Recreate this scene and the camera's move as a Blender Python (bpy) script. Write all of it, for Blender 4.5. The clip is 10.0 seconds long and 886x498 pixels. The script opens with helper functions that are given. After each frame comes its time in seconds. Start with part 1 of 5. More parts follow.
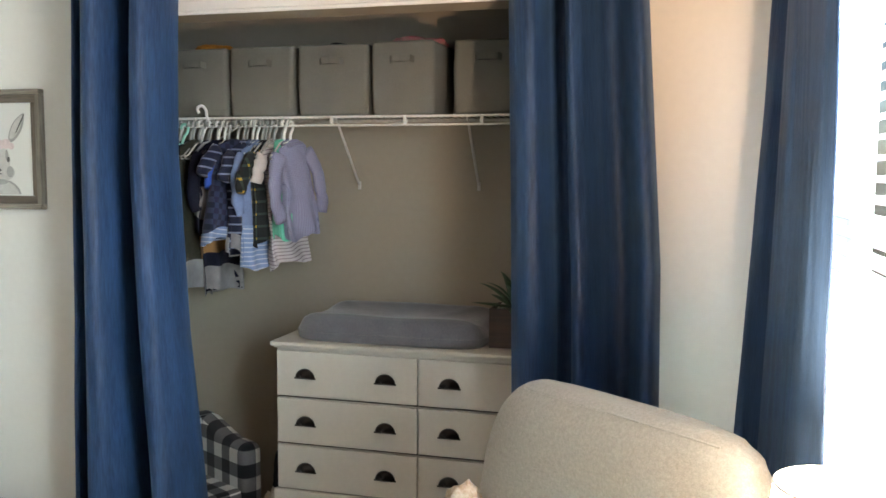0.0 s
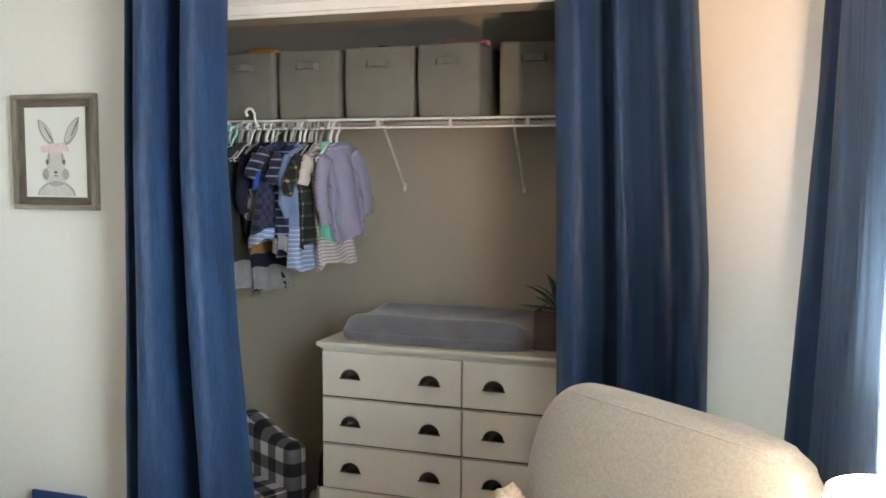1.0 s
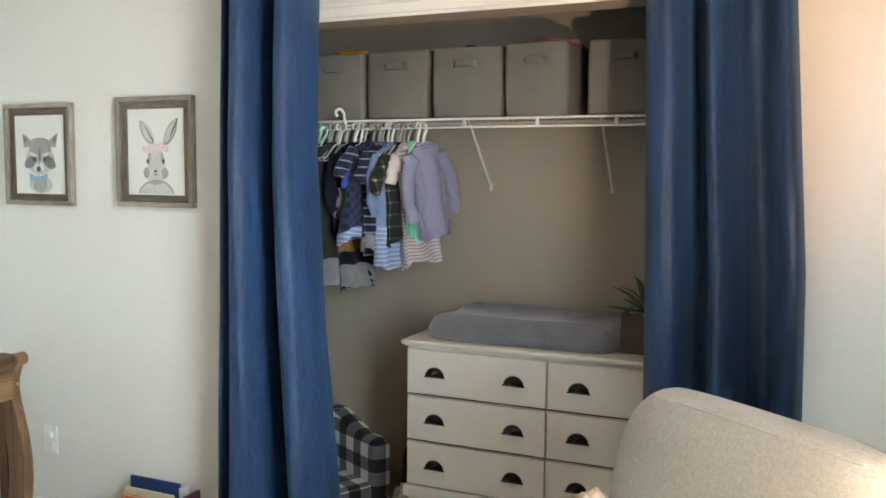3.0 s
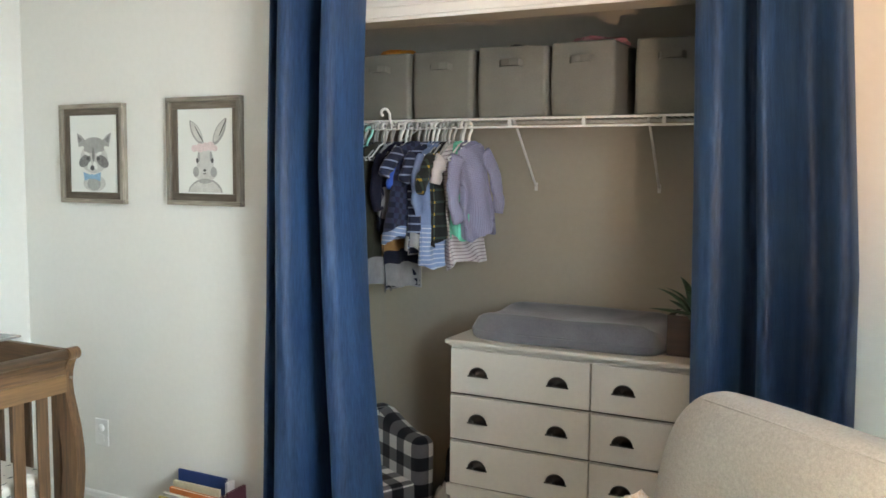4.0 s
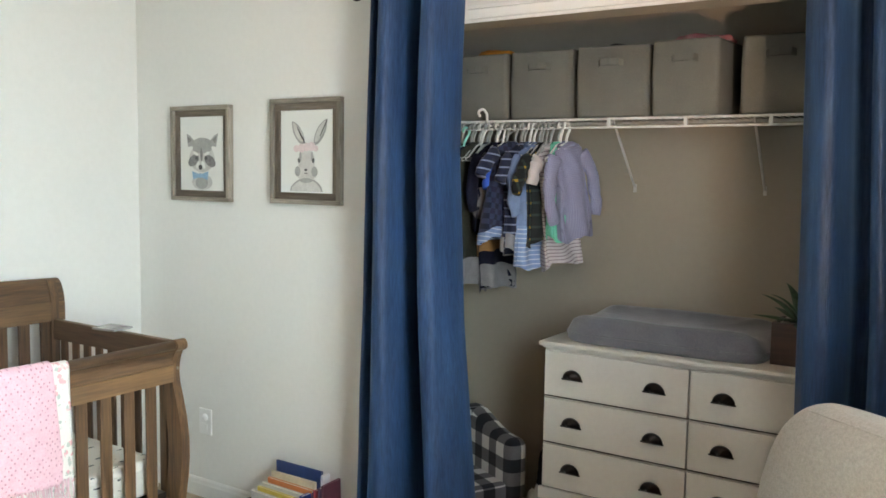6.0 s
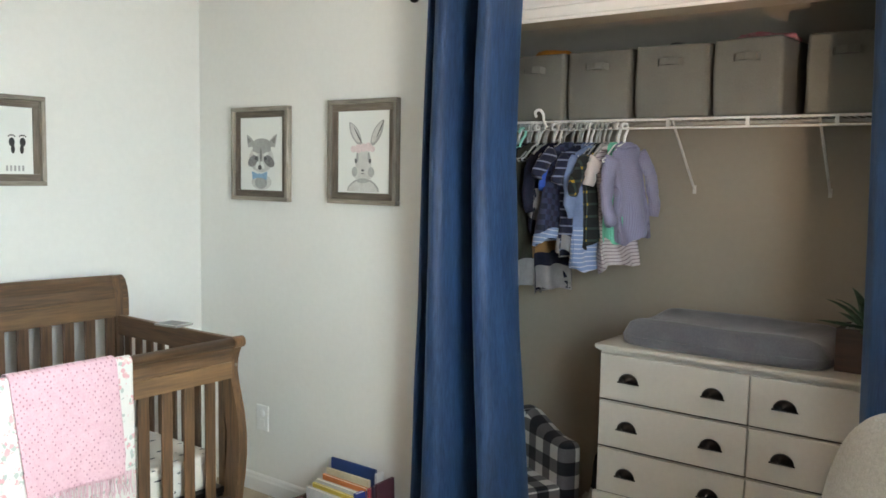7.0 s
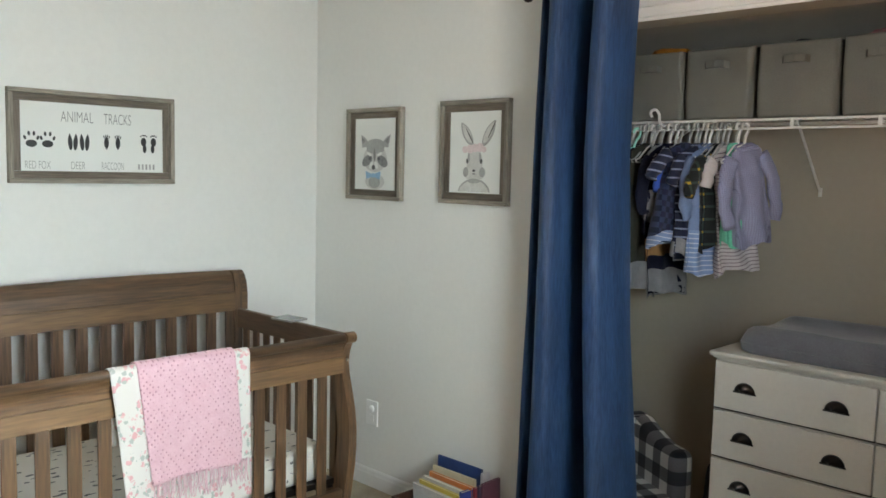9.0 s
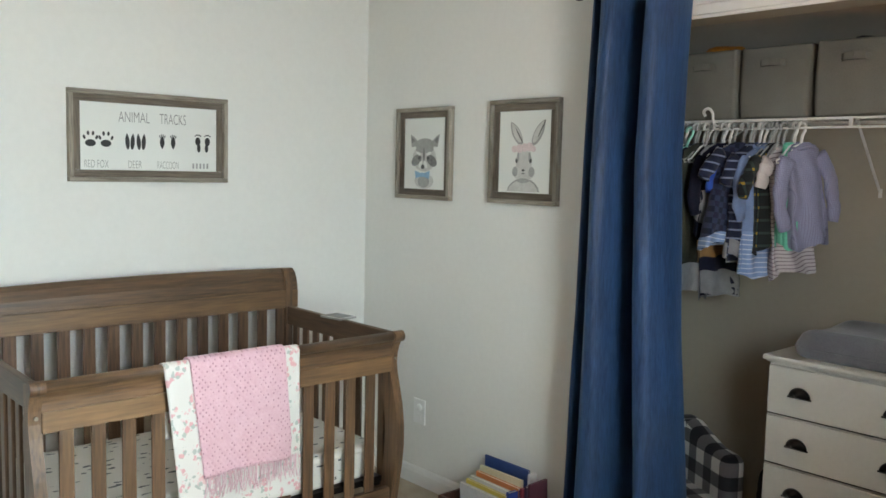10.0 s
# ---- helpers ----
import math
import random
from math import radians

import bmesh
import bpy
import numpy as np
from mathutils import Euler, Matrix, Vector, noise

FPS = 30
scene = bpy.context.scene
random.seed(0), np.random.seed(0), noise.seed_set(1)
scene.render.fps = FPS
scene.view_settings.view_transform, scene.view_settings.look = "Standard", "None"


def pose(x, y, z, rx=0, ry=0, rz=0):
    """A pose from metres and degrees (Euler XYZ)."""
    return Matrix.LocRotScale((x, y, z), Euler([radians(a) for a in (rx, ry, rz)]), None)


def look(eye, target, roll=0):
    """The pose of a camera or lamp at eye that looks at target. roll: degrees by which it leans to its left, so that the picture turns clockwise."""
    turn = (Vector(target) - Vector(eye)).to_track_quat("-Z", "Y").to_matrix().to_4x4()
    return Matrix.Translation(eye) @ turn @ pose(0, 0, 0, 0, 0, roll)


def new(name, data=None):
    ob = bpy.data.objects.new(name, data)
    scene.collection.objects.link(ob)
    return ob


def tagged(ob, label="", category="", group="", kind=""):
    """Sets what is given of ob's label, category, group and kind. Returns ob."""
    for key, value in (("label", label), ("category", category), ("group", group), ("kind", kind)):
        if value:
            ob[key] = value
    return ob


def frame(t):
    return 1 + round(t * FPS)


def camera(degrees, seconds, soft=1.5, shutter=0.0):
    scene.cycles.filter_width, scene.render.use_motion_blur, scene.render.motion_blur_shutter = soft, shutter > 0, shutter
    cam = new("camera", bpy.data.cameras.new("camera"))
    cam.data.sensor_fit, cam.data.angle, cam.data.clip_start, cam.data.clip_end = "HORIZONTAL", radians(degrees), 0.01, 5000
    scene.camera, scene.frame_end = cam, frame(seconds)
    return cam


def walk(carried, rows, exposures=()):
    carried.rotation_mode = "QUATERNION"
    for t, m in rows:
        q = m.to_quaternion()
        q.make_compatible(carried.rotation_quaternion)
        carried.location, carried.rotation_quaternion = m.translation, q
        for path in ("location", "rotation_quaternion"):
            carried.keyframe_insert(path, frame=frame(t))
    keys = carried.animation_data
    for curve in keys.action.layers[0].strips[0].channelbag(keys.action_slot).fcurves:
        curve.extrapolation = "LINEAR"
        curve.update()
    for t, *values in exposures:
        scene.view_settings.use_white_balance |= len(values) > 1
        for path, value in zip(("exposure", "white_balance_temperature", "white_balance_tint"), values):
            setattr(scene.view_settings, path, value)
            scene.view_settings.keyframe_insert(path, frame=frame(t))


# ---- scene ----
cam = camera(55.19, 10.0, soft=1.6)
PATH = [
    (0, (0.2000, -2.5800, 1.5000), (-0.5664, 0.3083, 1.2343), 0.35),
    (0.5, (0.2000, -2.5800, 1.5000), (-0.6478, 0.2857, 1.2378), 0.35),
    (1, (0.2000, -2.5800, 1.5000), (-0.7186, 0.2640, 1.2400), 0.31),
    (1.5, (0.2000, -2.5800, 1.5000), (-0.7896, 0.2402, 1.2407), 0.32),
    (2, (0.2000, -2.5800, 1.5000), (-0.8563, 0.2158, 1.2400), 0.38),
    (2.5, (0.2000, -2.5800, 1.5000), (-0.9238, 0.1892, 1.2383), 0.42),
    (4, (0.2000, -2.5800, 1.5000), (-1.1429, 0.0894, 1.2341), 0.59),
    (4.5, (0.2000, -2.5800, 1.5000), (-1.1981, 0.0609, 1.2338), 0.72),
    (5, (0.2000, -2.5800, 1.5000), (-1.2864, 0.0124, 1.2346), 0.72),
    (5.5, (0.2000, -2.5800, 1.5000), (-1.3592, -0.0310, 1.2326), 0.80),
    (7, (0.2000, -2.5800, 1.5000), (-1.5942, -0.1908, 1.2305), 1.01),
    (7.5, (0.2000, -2.5800, 1.5000), (-1.6645, -0.2455, 1.2283), 1.13),
    (8, (0.2000, -2.5800, 1.5000), (-1.7264, -0.2963, 1.2287), 1.16),
    (8.5, (0.2000, -2.5800, 1.5000), (-1.8049, -0.3649, 1.2285), 1.21),
    (9, (0.2000, -2.5800, 1.5000), (-1.8880, -0.4436, 1.2242), 1.30),
    (9.5, (0.2000, -2.5800, 1.5000), (-1.9669, -0.5239, 1.2224), 1.34),
    (10, (0.2000, -2.5800, 1.5000), (-2.0068, -0.5674, 1.2185), 1.41),
]
EXPOSURES = ((0.0, -0.06), (1.5, 0.10), (2.5, 0.12), (4.5, 0.03), (7.0, -0.14), (8.5, -0.46), (10.0, -0.52))
walk(cam, [(t, look(eye, target, roll)) for t, eye, target, roll in PATH], EXPOSURES)

# ---- world and light ----
world = bpy.data.worlds.new("world")
scene.world = world
world.use_nodes = True
wn = world.node_tree
sky = wn.nodes.new("ShaderNodeTexSky")
sky.sky_type = "NISHITA"
sky.sun_disc = False
sky.sun_elevation, sky.sun_rotation = radians(48), radians(120)
wn.nodes["Background"].inputs["Strength"].default_value = 0.12
wn.links.new(sky.outputs["Color"], wn.nodes["Background"].inputs["Color"])


def lamp_at(name, kind, m, energy, color, **more):
    data = bpy.data.lights.new(name, kind)
    data.energy, data.color = energy, color
    for key, value in more.items():
        if key == "size":
            data.size = value
        if key == "size_y":
            data.shape, data.size_y = "RECTANGLE", value
        if key == "radius":
            data.shadow_soft_size = value
        if key == "spread":
            data.spread = radians(value)
        if key == "angle":
            data.angle = radians(value)
    ob = new(name, data)
    ob.matrix_world = m
    return ob


lamp_at("sun", "SUN", look((-3, 4, 6), (0, 0, 0)), 2.5, (1.0, 0.95, 0.86), angle=0.5)
WINDOW_Y0, WINDOW_Y1, WINDOW_Z0, WINDOW_Z1 = -2.40, -0.48, 0.72, 2.06
lamp_at("window_sky_light", "AREA", look((0.88, -1.44, 1.72), (-2.0, -1.44, 0.95)), 188, (0.75, 0.88, 1.0), size=1.9, size_y=1.0, spread=160)
lamp_at("window_lawn_light", "AREA", look((0.90, -1.44, 0.95), (-3.0, -1.44, 2.2)), 115, (0.83, 1.0, 0.85), size=1.9, size_y=0.6, spread=160)
lamp_at("table_lamp_bulb", "POINT", pose(0.402, -1.53, 1.115), 128.0, (1.0, 0.66, 0.42), radius=0.03)


# ---- materials ----
def material(name, color, rough=0.6, second=None, scale=6.0, detail=60.0, bump=0.0, bump_scale=200.0, metal=0.0, sheen=0.0, mix=0.5, stretch=(1, 1, 1), spread=0.12):
    """Two-scale procedural surface: broad tone drift, fine grain and relief."""
    m = bpy.data.materials.new(name)
    m.use_nodes = True
    t = m.node_tree
    n, l = t.nodes, t.links
    b = n["Principled BSDF"]
    b.inputs["Roughness"].default_value = rough
    b.inputs["Metallic"].default_value = metal
    b.inputs["Sheen Weight"].default_value = sheen
    if rough >= 0.75:
        b.inputs["Specular IOR Level"].default_value = 0.12
    tc = n.new("ShaderNodeTexCoord")
    mp = n.new("ShaderNodeMapping")
    mp.inputs["Scale"].default_value = stretch
    l.new(tc.outputs["Object"], mp.inputs["Vector"])
    broad = n.new("ShaderNodeTexNoise")
    broad.inputs["Scale"].default_value = scale
    broad.inputs["Detail"].default_value = 4
    l.new(mp.outputs["Vector"], broad.inputs["Vector"])
    fine = n.new("ShaderNodeTexNoise")
    fine.inputs["Scale"].default_value = detail
    fine.inputs["Detail"].default_value = 3
    l.new(mp.outputs["Vector"], fine.inputs["Vector"])
    add = n.new("ShaderNodeMath")
    add.operation = "ADD"
    l.new(broad.outputs["Fac"], add.inputs[0])
    l.new(fine.outputs["Fac"], add.inputs[1])
    ramp = n.new("ShaderNodeMapRange")
    ramp.inputs["From Min"].default_value, ramp.inputs["From Max"].default_value = 0.7, 1.3
    l.new(add.outputs[0], ramp.inputs["Value"])
    mixer = n.new("ShaderNodeMix")
    mixer.data_type = "RGBA"
    dark = second or tuple(c * (1 - spread) for c in color)
    mixer.inputs["A"].default_value = (*dark, 1)
    mixer.inputs["B"].default_value = (*color, 1)
    l.new(ramp.outputs["Result"], mixer.inputs["Factor"])
    l.new(mixer.outputs["Result"], b.inputs["Base Color"])
    if bump:
        grain = n.new("ShaderNodeTexNoise")
        grain.inputs["Scale"].default_value = bump_scale
        grain.inputs["Detail"].default_value = 2
        l.new(mp.outputs["Vector"], grain.inputs["Vector"])
        bp = n.new("ShaderNodeBump")
        bp.inputs["Strength"].default_value = bump
        bp.inputs["Distance"].default_value = 0.002
        l.new(grain.outputs["Fac"], bp.inputs["Height"])
        l.new(bp.outputs["Normal"], b.inputs["Normal"])
    return m


def wood(name, color, dark, axis=2, rough=0.45, scale=1.0):
    """Stained wood with grain along one axis."""
    stretch = [14.0 * scale] * 3
    stretch[axis] = 0.9 * scale
    m = material(name, color, rough, dark, 1.6, 9.0, 0.25, 14.0, stretch=stretch)
    t = m.node_tree
    info = t.nodes.new("ShaderNodeObjectInfo")
    hue = t.nodes.new("ShaderNodeHueSaturation")
    r = t.nodes.new("ShaderNodeMapRange")
    r.inputs["To Min"].default_value, r.inputs["To Max"].default_value = 0.8, 1.22
    t.links.new(info.outputs["Random"], r.inputs["Value"])
    t.links.new(r.outputs["Result"], hue.inputs["Value"])
    b = t.nodes["Principled BSDF"]
    src = b.inputs["Base Color"].links[0].from_socket
    t.links.new(src, hue.inputs["Color"])
    t.links.new(hue.outputs["Color"], b.inputs["Base Color"])
    return m


def checks(name, colors, size, axes=("X", "Z"), rough=0.9, lines=False):
    """Woven check: bands of two axes laid over one another. lines: thin grid lines instead of even bands."""
    m = bpy.data.materials.new(name)
    m.use_nodes = True
    t = m.node_tree
    n, l = t.nodes, t.links
    b = n["Principled BSDF"]
    b.inputs["Roughness"].default_value = rough
    b.inputs["Sheen Weight"].default_value = 0.1
    b.inputs["Specular IOR Level"].default_value = 0.12
    tc = n.new("ShaderNodeTexCoord")
    sep = n.new("ShaderNodeSeparateXYZ")
    l.new(tc.outputs["Object"], sep.inputs[0])
    facs = []
    turned = n.new("ShaderNodeSeparateXYZ")
    l.new(tc.outputs["Normal"], turned.inputs[0])
    for a in axes:
        mul = n.new("ShaderNodeMath")
        mul.operation = "MULTIPLY"
        mul.inputs[1].default_value = 1 / size
        l.new(sep.outputs[a], mul.inputs[0])
        fr = n.new("ShaderNodeMath")
        fr.operation = "FRACT"
        l.new(mul.outputs[0], fr.inputs[0])
        gt = n.new("ShaderNodeMath")
        gt.operation = "GREATER_THAN"
        gt.inputs[1].default_value = 0.8 if lines else 0.5
        l.new(fr.outputs[0], gt.inputs[0])
        if len(axes) == 3:
            size_of = n.new("ShaderNodeMath")
            size_of.operation = "ABSOLUTE"
            l.new(turned.outputs[a], size_of.inputs[0])
            across = n.new("ShaderNodeMath")
            across.operation = "LESS_THAN"
            across.inputs[1].default_value = 0.62
            l.new(size_of.outputs[0], across.inputs[0])
            both = n.new("ShaderNodeMath")
            both.operation = "MULTIPLY"
            l.new(gt.outputs[0], both.inputs[0])
            l.new(across.outputs[0], both.inputs[1])
            gt = both
        facs.append(gt)
    s = n.new("ShaderNodeMath")
    s.operation = "ADD"
    l.new(facs[0].outputs[0], s.inputs[0])
    if len(facs) > 1:
        l.new(facs[1].outputs[0], s.inputs[1])
    else:
        s.inputs[1].default_value = 0
    if len(facs) > 2:
        third = n.new("ShaderNodeMath")
        third.operation = "ADD"
        l.new(s.outputs[0], third.inputs[0])
        l.new(facs[2].outputs[0], third.inputs[1])
        s = third
    half = n.new("ShaderNodeMath")
    half.operation = "MULTIPLY"
    half.inputs[1].default_value = 0.5 if len(facs) > 1 else 1.0
    l.new(s.outputs[0], half.inputs[0])
    ramp = n.new("ShaderNodeValToRGB")
    ramp.color_ramp.interpolation = "CONSTANT"
    el = ramp.color_ramp.elements
    el[0].position, el[0].color = 0.0, (*colors[0], 1)
    el[1].position, el[1].color = 0.75, (*colors[-1], 1)
    mid = el.new(0.25)
    mid.color = (*colors[len(colors) // 2], 1)
    l.new(half.outputs[0], ramp.inputs["Fac"])
    weave = n.new("ShaderNodeTexNoise")
    weave.inputs["Scale"].default_value = 300
    l.new(tc.outputs["Object"], weave.inputs["Vector"])
    tone = n.new("ShaderNodeMapRange")
    tone.inputs["To Min"].default_value, tone.inputs["To Max"].default_value = 0.75, 1.2
    l.new(weave.outputs["Fac"], tone.inputs["Value"])
    hue = n.new("ShaderNodeHueSaturation")
    l.new(tone.outputs["Result"], hue.inputs["Value"])
    l.new(ramp.outputs["Color"], hue.inputs["Color"])
    l.new(hue.outputs["Color"], b.inputs["Base Color"])
    bp = n.new("ShaderNodeBump")
    bp.inputs["Strength"].default_value, bp.inputs["Distance"].default_value = 0.3, 0.001
    l.new(weave.outputs["Fac"], bp.inputs["Height"])
    l.new(bp.outputs["Normal"], b.inputs["Normal"])
    return m


def spots(name, ground, inks, scale, limit, rough=0.9, stretch=(1, 1, 1), cluster=0.0):
    """Printed cloth: scattered small marks of a few inks on a plain ground."""
    m = bpy.data.materials.new(name)
    m.use_nodes = True
    t = m.node_tree
    n, l = t.nodes, t.links
    b = n["Principled BSDF"]
    b.inputs["Roughness"].default_value = rough
    tc = n.new("ShaderNodeTexCoord")
    mp = n.new("ShaderNodeMapping")
    mp.inputs["Scale"].default_value = stretch
    l.new(tc.outputs["Object"], mp.inputs["Vector"])
    warp = n.new("ShaderNodeTexNoise")
    warp.inputs["Scale"].default_value = scale * 2.2
    l.new(mp.outputs["Vector"], warp.inputs["Vector"])
    off = n.new("ShaderNodeVectorMath")
    off.operation = "MULTIPLY_ADD"
    off.inputs[1].default_value = (0.7 / scale,) * 3
    l.new(warp.outputs["Color"], off.inputs[0])
    l.new(mp.outputs["Vector"], off.inputs[2])
    v = n.new("ShaderNodeTexVoronoi")
    v.inputs["Scale"].default_value = scale
    l.new(off.outputs["Vector"], v.inputs["Vector"])
    lt = n.new("ShaderNodeMath")
    lt.operation = "LESS_THAN"
    lt.inputs[1].default_value = limit
    l.new(v.outputs["Distance"], lt.inputs[0])
    patchy = n.new("ShaderNodeTexNoise")
    patchy.inputs["Scale"].default_value = scale * 0.35
    l.new(mp.outputs["Vector"], patchy.inputs["Vector"])
    some = n.new("ShaderNodeMath")
    some.operation = "GREATER_THAN"
    some.inputs[1].default_value = cluster
    l.new(patchy.outputs["Fac"], some.inputs[0])
    gate = n.new("ShaderNodeMath")
    gate.operation = "MULTIPLY"
    l.new(lt.outputs[0], gate.inputs[0])
    l.new(some.outputs[0], gate.inputs[1])
    ramp = n.new("ShaderNodeValToRGB")
    ramp.color_ramp.interpolation = "CONSTANT"
    el = ramp.color_ramp.elements
    el[0].color = (*inks[0], 1)
    el[1].position, el[1].color = 0.5, (*inks[-1], 1)
    if len(inks) > 2:
        e = el.new(0.75)
        e.color = (*inks[1], 1)
    l.new(v.outputs["Color"], ramp.inputs["Fac"])
    mx = n.new("ShaderNodeMix")
    mx.data_type = "RGBA"
    mx.inputs["A"].default_value = (*ground, 1)
    l.new(gate.outputs[0], mx.inputs["Factor"])
    l.new(ramp.outputs["Color"], mx.inputs["B"])
    l.new(mx.outputs["Result"], b.inputs["Base Color"])
    weave = n.new("ShaderNodeTexNoise")
    weave.inputs["Scale"].default_value = 350
    l.new(tc.outputs["Object"], weave.inputs["Vector"])
    bp = n.new("ShaderNodeBump")
    bp.inputs["Strength"].default_value, bp.inputs["Distance"].default_value = 0.3, 0.001
    l.new(weave.outputs["Fac"], bp.inputs["Height"])
    l.new(bp.outputs["Normal"], b.inputs["Normal"])
    return m


def glow(name, color, strength):
    m = bpy.data.materials.new(name)
    m.use_nodes = True
    b = m.node_tree.nodes["Principled BSDF"]
    b.inputs["Base Color"].default_value = (*color, 1)
    b.inputs["Emission Color"].default_value = (*color, 1)
    b.inputs["Emission Strength"].default_value = strength
    return m


WALL = material("wall_paint", (0.805, 0.80, 0.77), 0.75, scale=1.5, detail=40, bump=0.08, bump_scale=260, spread=0.04)
# Closet beige, darkened in the colour to stand in for shade.
CLOSET_SHADE_PAINT = material("shaded_beige_paint", (0.34, 0.305, 0.250), 0.75, scale=1.5, detail=40, bump=0.08, bump_scale=260, spread=0.05)
TRIM = material("white_trim_paint", (0.80, 0.80, 0.78), 0.4, scale=3, detail=30, spread=0.04)
CEIL = material("ceiling_paint", (0.80, 0.80, 0.77), 0.9, scale=3, detail=120, bump=0.3, bump_scale=120, spread=0.05)
CARPET = material("beige_carpet", (0.48, 0.42, 0.33), 0.95, (0.33, 0.28, 0.21), 8, 260, 1.0, 320)
DENIM = material("navy_curtain_cloth", (0.021, 0.052, 0.128), 0.50, (0.007, 0.020, 0.056), 5, 46, 0.5, 90, sheen=0.12, stretch=(4.5, 4.5, 0.4))
DENIM.node_tree.nodes["Principled BSDF"].inputs["Specular IOR Level"].default_value = 0.25
DENIM.node_tree.nodes["Principled BSDF"].inputs["Sheen Tint"].default_value = (0.22, 0.48, 1.0, 1)
DRESSER = material("cream_white_paint", (0.58, 0.555, 0.505), 0.42, scale=4, detail=60, bump=0.05, bump_scale=60, spread=0.06)
# Near-black for shade painted into drawer gaps; also colours the child chair feet.
GAP = material("shadowed_gap", (0.05, 0.045, 0.04), 0.9)
BLACK_METAL = material("oil_rubbed_bronze", (0.018, 0.014, 0.013), 0.3, scale=20, detail=120, metal=0.6, spread=0.4)
BIN = material("grey_bin_cloth", (0.175, 0.175, 0.155), 0.95, (0.135, 0.135, 0.12), 6, 350, 0.5, 420)
# Dark colour that stands in for the shade inside a bin's handle slot.
BIN_SLOT_SHADE = material("dark_slot_shade", (0.06, 0.06, 0.06), 0.95)
WIRE = material("white_coated_wire", (0.78, 0.78, 0.76), 0.35)
PAD = material("grey_plush_cover", (0.145, 0.147, 0.165), 0.95, (0.105, 0.107, 0.122), 14, 180, 0.7, 260, sheen=0.5)
LINEN = material("oatmeal_linen", (0.37, 0.355, 0.325), 0.95, (0.275, 0.262, 0.238), 150, 420, 0.6, 380, sheen=0.25)
CRIB = wood("walnut_stain", (0.160, 0.088, 0.043), (0.046, 0.028, 0.018), 2)
CRIB_Y = wood("walnut_stain_long", (0.160, 0.088, 0.043), (0.046, 0.028, 0.018), 1)
CRIB_LIGHT = wood("walnut_stain_light", (0.210, 0.120, 0.056), (0.082, 0.049, 0.028), 1)
CRIB_X = wood("walnut_stain_cross", (0.14, 0.082, 0.045), (0.05, 0.031, 0.021), 0)
BARN_X = wood("grey_barnwood", (0.36, 0.325, 0.275), (0.15, 0.13, 0.105), 0, 0.8, 1.6)
BARN_DX = wood("dark_barnwood", (0.18, 0.15, 0.12), (0.075, 0.062, 0.05), 0, 0.8, 1.6)
BARN_DZ = wood("dark_barnwood_upright", (0.18, 0.15, 0.12), (0.075, 0.062, 0.05), 2, 0.8, 1.6)
BARN_Y = wood("grey_barnwood_deep", (0.36, 0.325, 0.275), (0.15, 0.13, 0.105), 1, 0.8, 1.6)
BARN_Z = wood("grey_barnwood_upright", (0.36, 0.325, 0.275), (0.15, 0.13, 0.105), 2, 0.8, 1.6)
PAPER = material("print_paper", (0.78, 0.79, 0.76), 0.6, scale=4, detail=200, spread=0.03)
INK = material("black_ink", (0.02, 0.02, 0.022), 0.6)
INK_PALE = material("pale_grey_ink", (0.42, 0.42, 0.41), 0.7, scale=60, detail=300, spread=0.3)
INK_GREY = material("grey_ink", (0.27, 0.27, 0.265), 0.7, scale=60, detail=300, spread=0.4)
WASH = material("grey_watercolour", (0.42, 0.42, 0.41), 0.7, (0.30, 0.30, 0.29), 50, 300)
WASH_DARK = material("dark_watercolour", (0.27, 0.265, 0.26), 0.7, (0.14, 0.14, 0.14), 60, 240)
WASH_PALE = material("pale_watercolour", (0.66, 0.66, 0.63), 0.7, (0.50, 0.49, 0.47), 40, 260)
WASH_INK = material("charcoal_watercolour", (0.10, 0.10, 0.10), 0.7, scale=60, detail=240, spread=0.4)
WASH_PINK = material("pink_watercolour", (0.80, 0.67, 0.67), 0.7, scale=60, detail=200, spread=0.25)
WASH_BLUE = material("blue_watercolour", (0.30, 0.50, 0.70), 0.7, scale=60, detail=200, spread=0.3)
PLASTIC = material("white_plastic", (0.86, 0.86, 0.85), 0.35, spread=0.03)
MATTRESS = spots("printed_crib_sheet", (0.74, 0.72, 0.67), ((0.10, 0.11, 0.12), (0.16, 0.17, 0.17)), 30, 0.22, stretch=(1.0, 0.5, 1.0))
FLORAL = spots("floral_muslin", (0.80, 0.77, 0.74), ((0.76, 0.44, 0.47), (0.80, 0.58, 0.58), (0.50, 0.53, 0.50)), 62, 0.52, cluster=0.53)
PINK = material("pink_knit", (0.82, 0.55, 0.62), 0.95, (0.74, 0.45, 0.53), 40, 150, 1.0, 120, sheen=0.3)
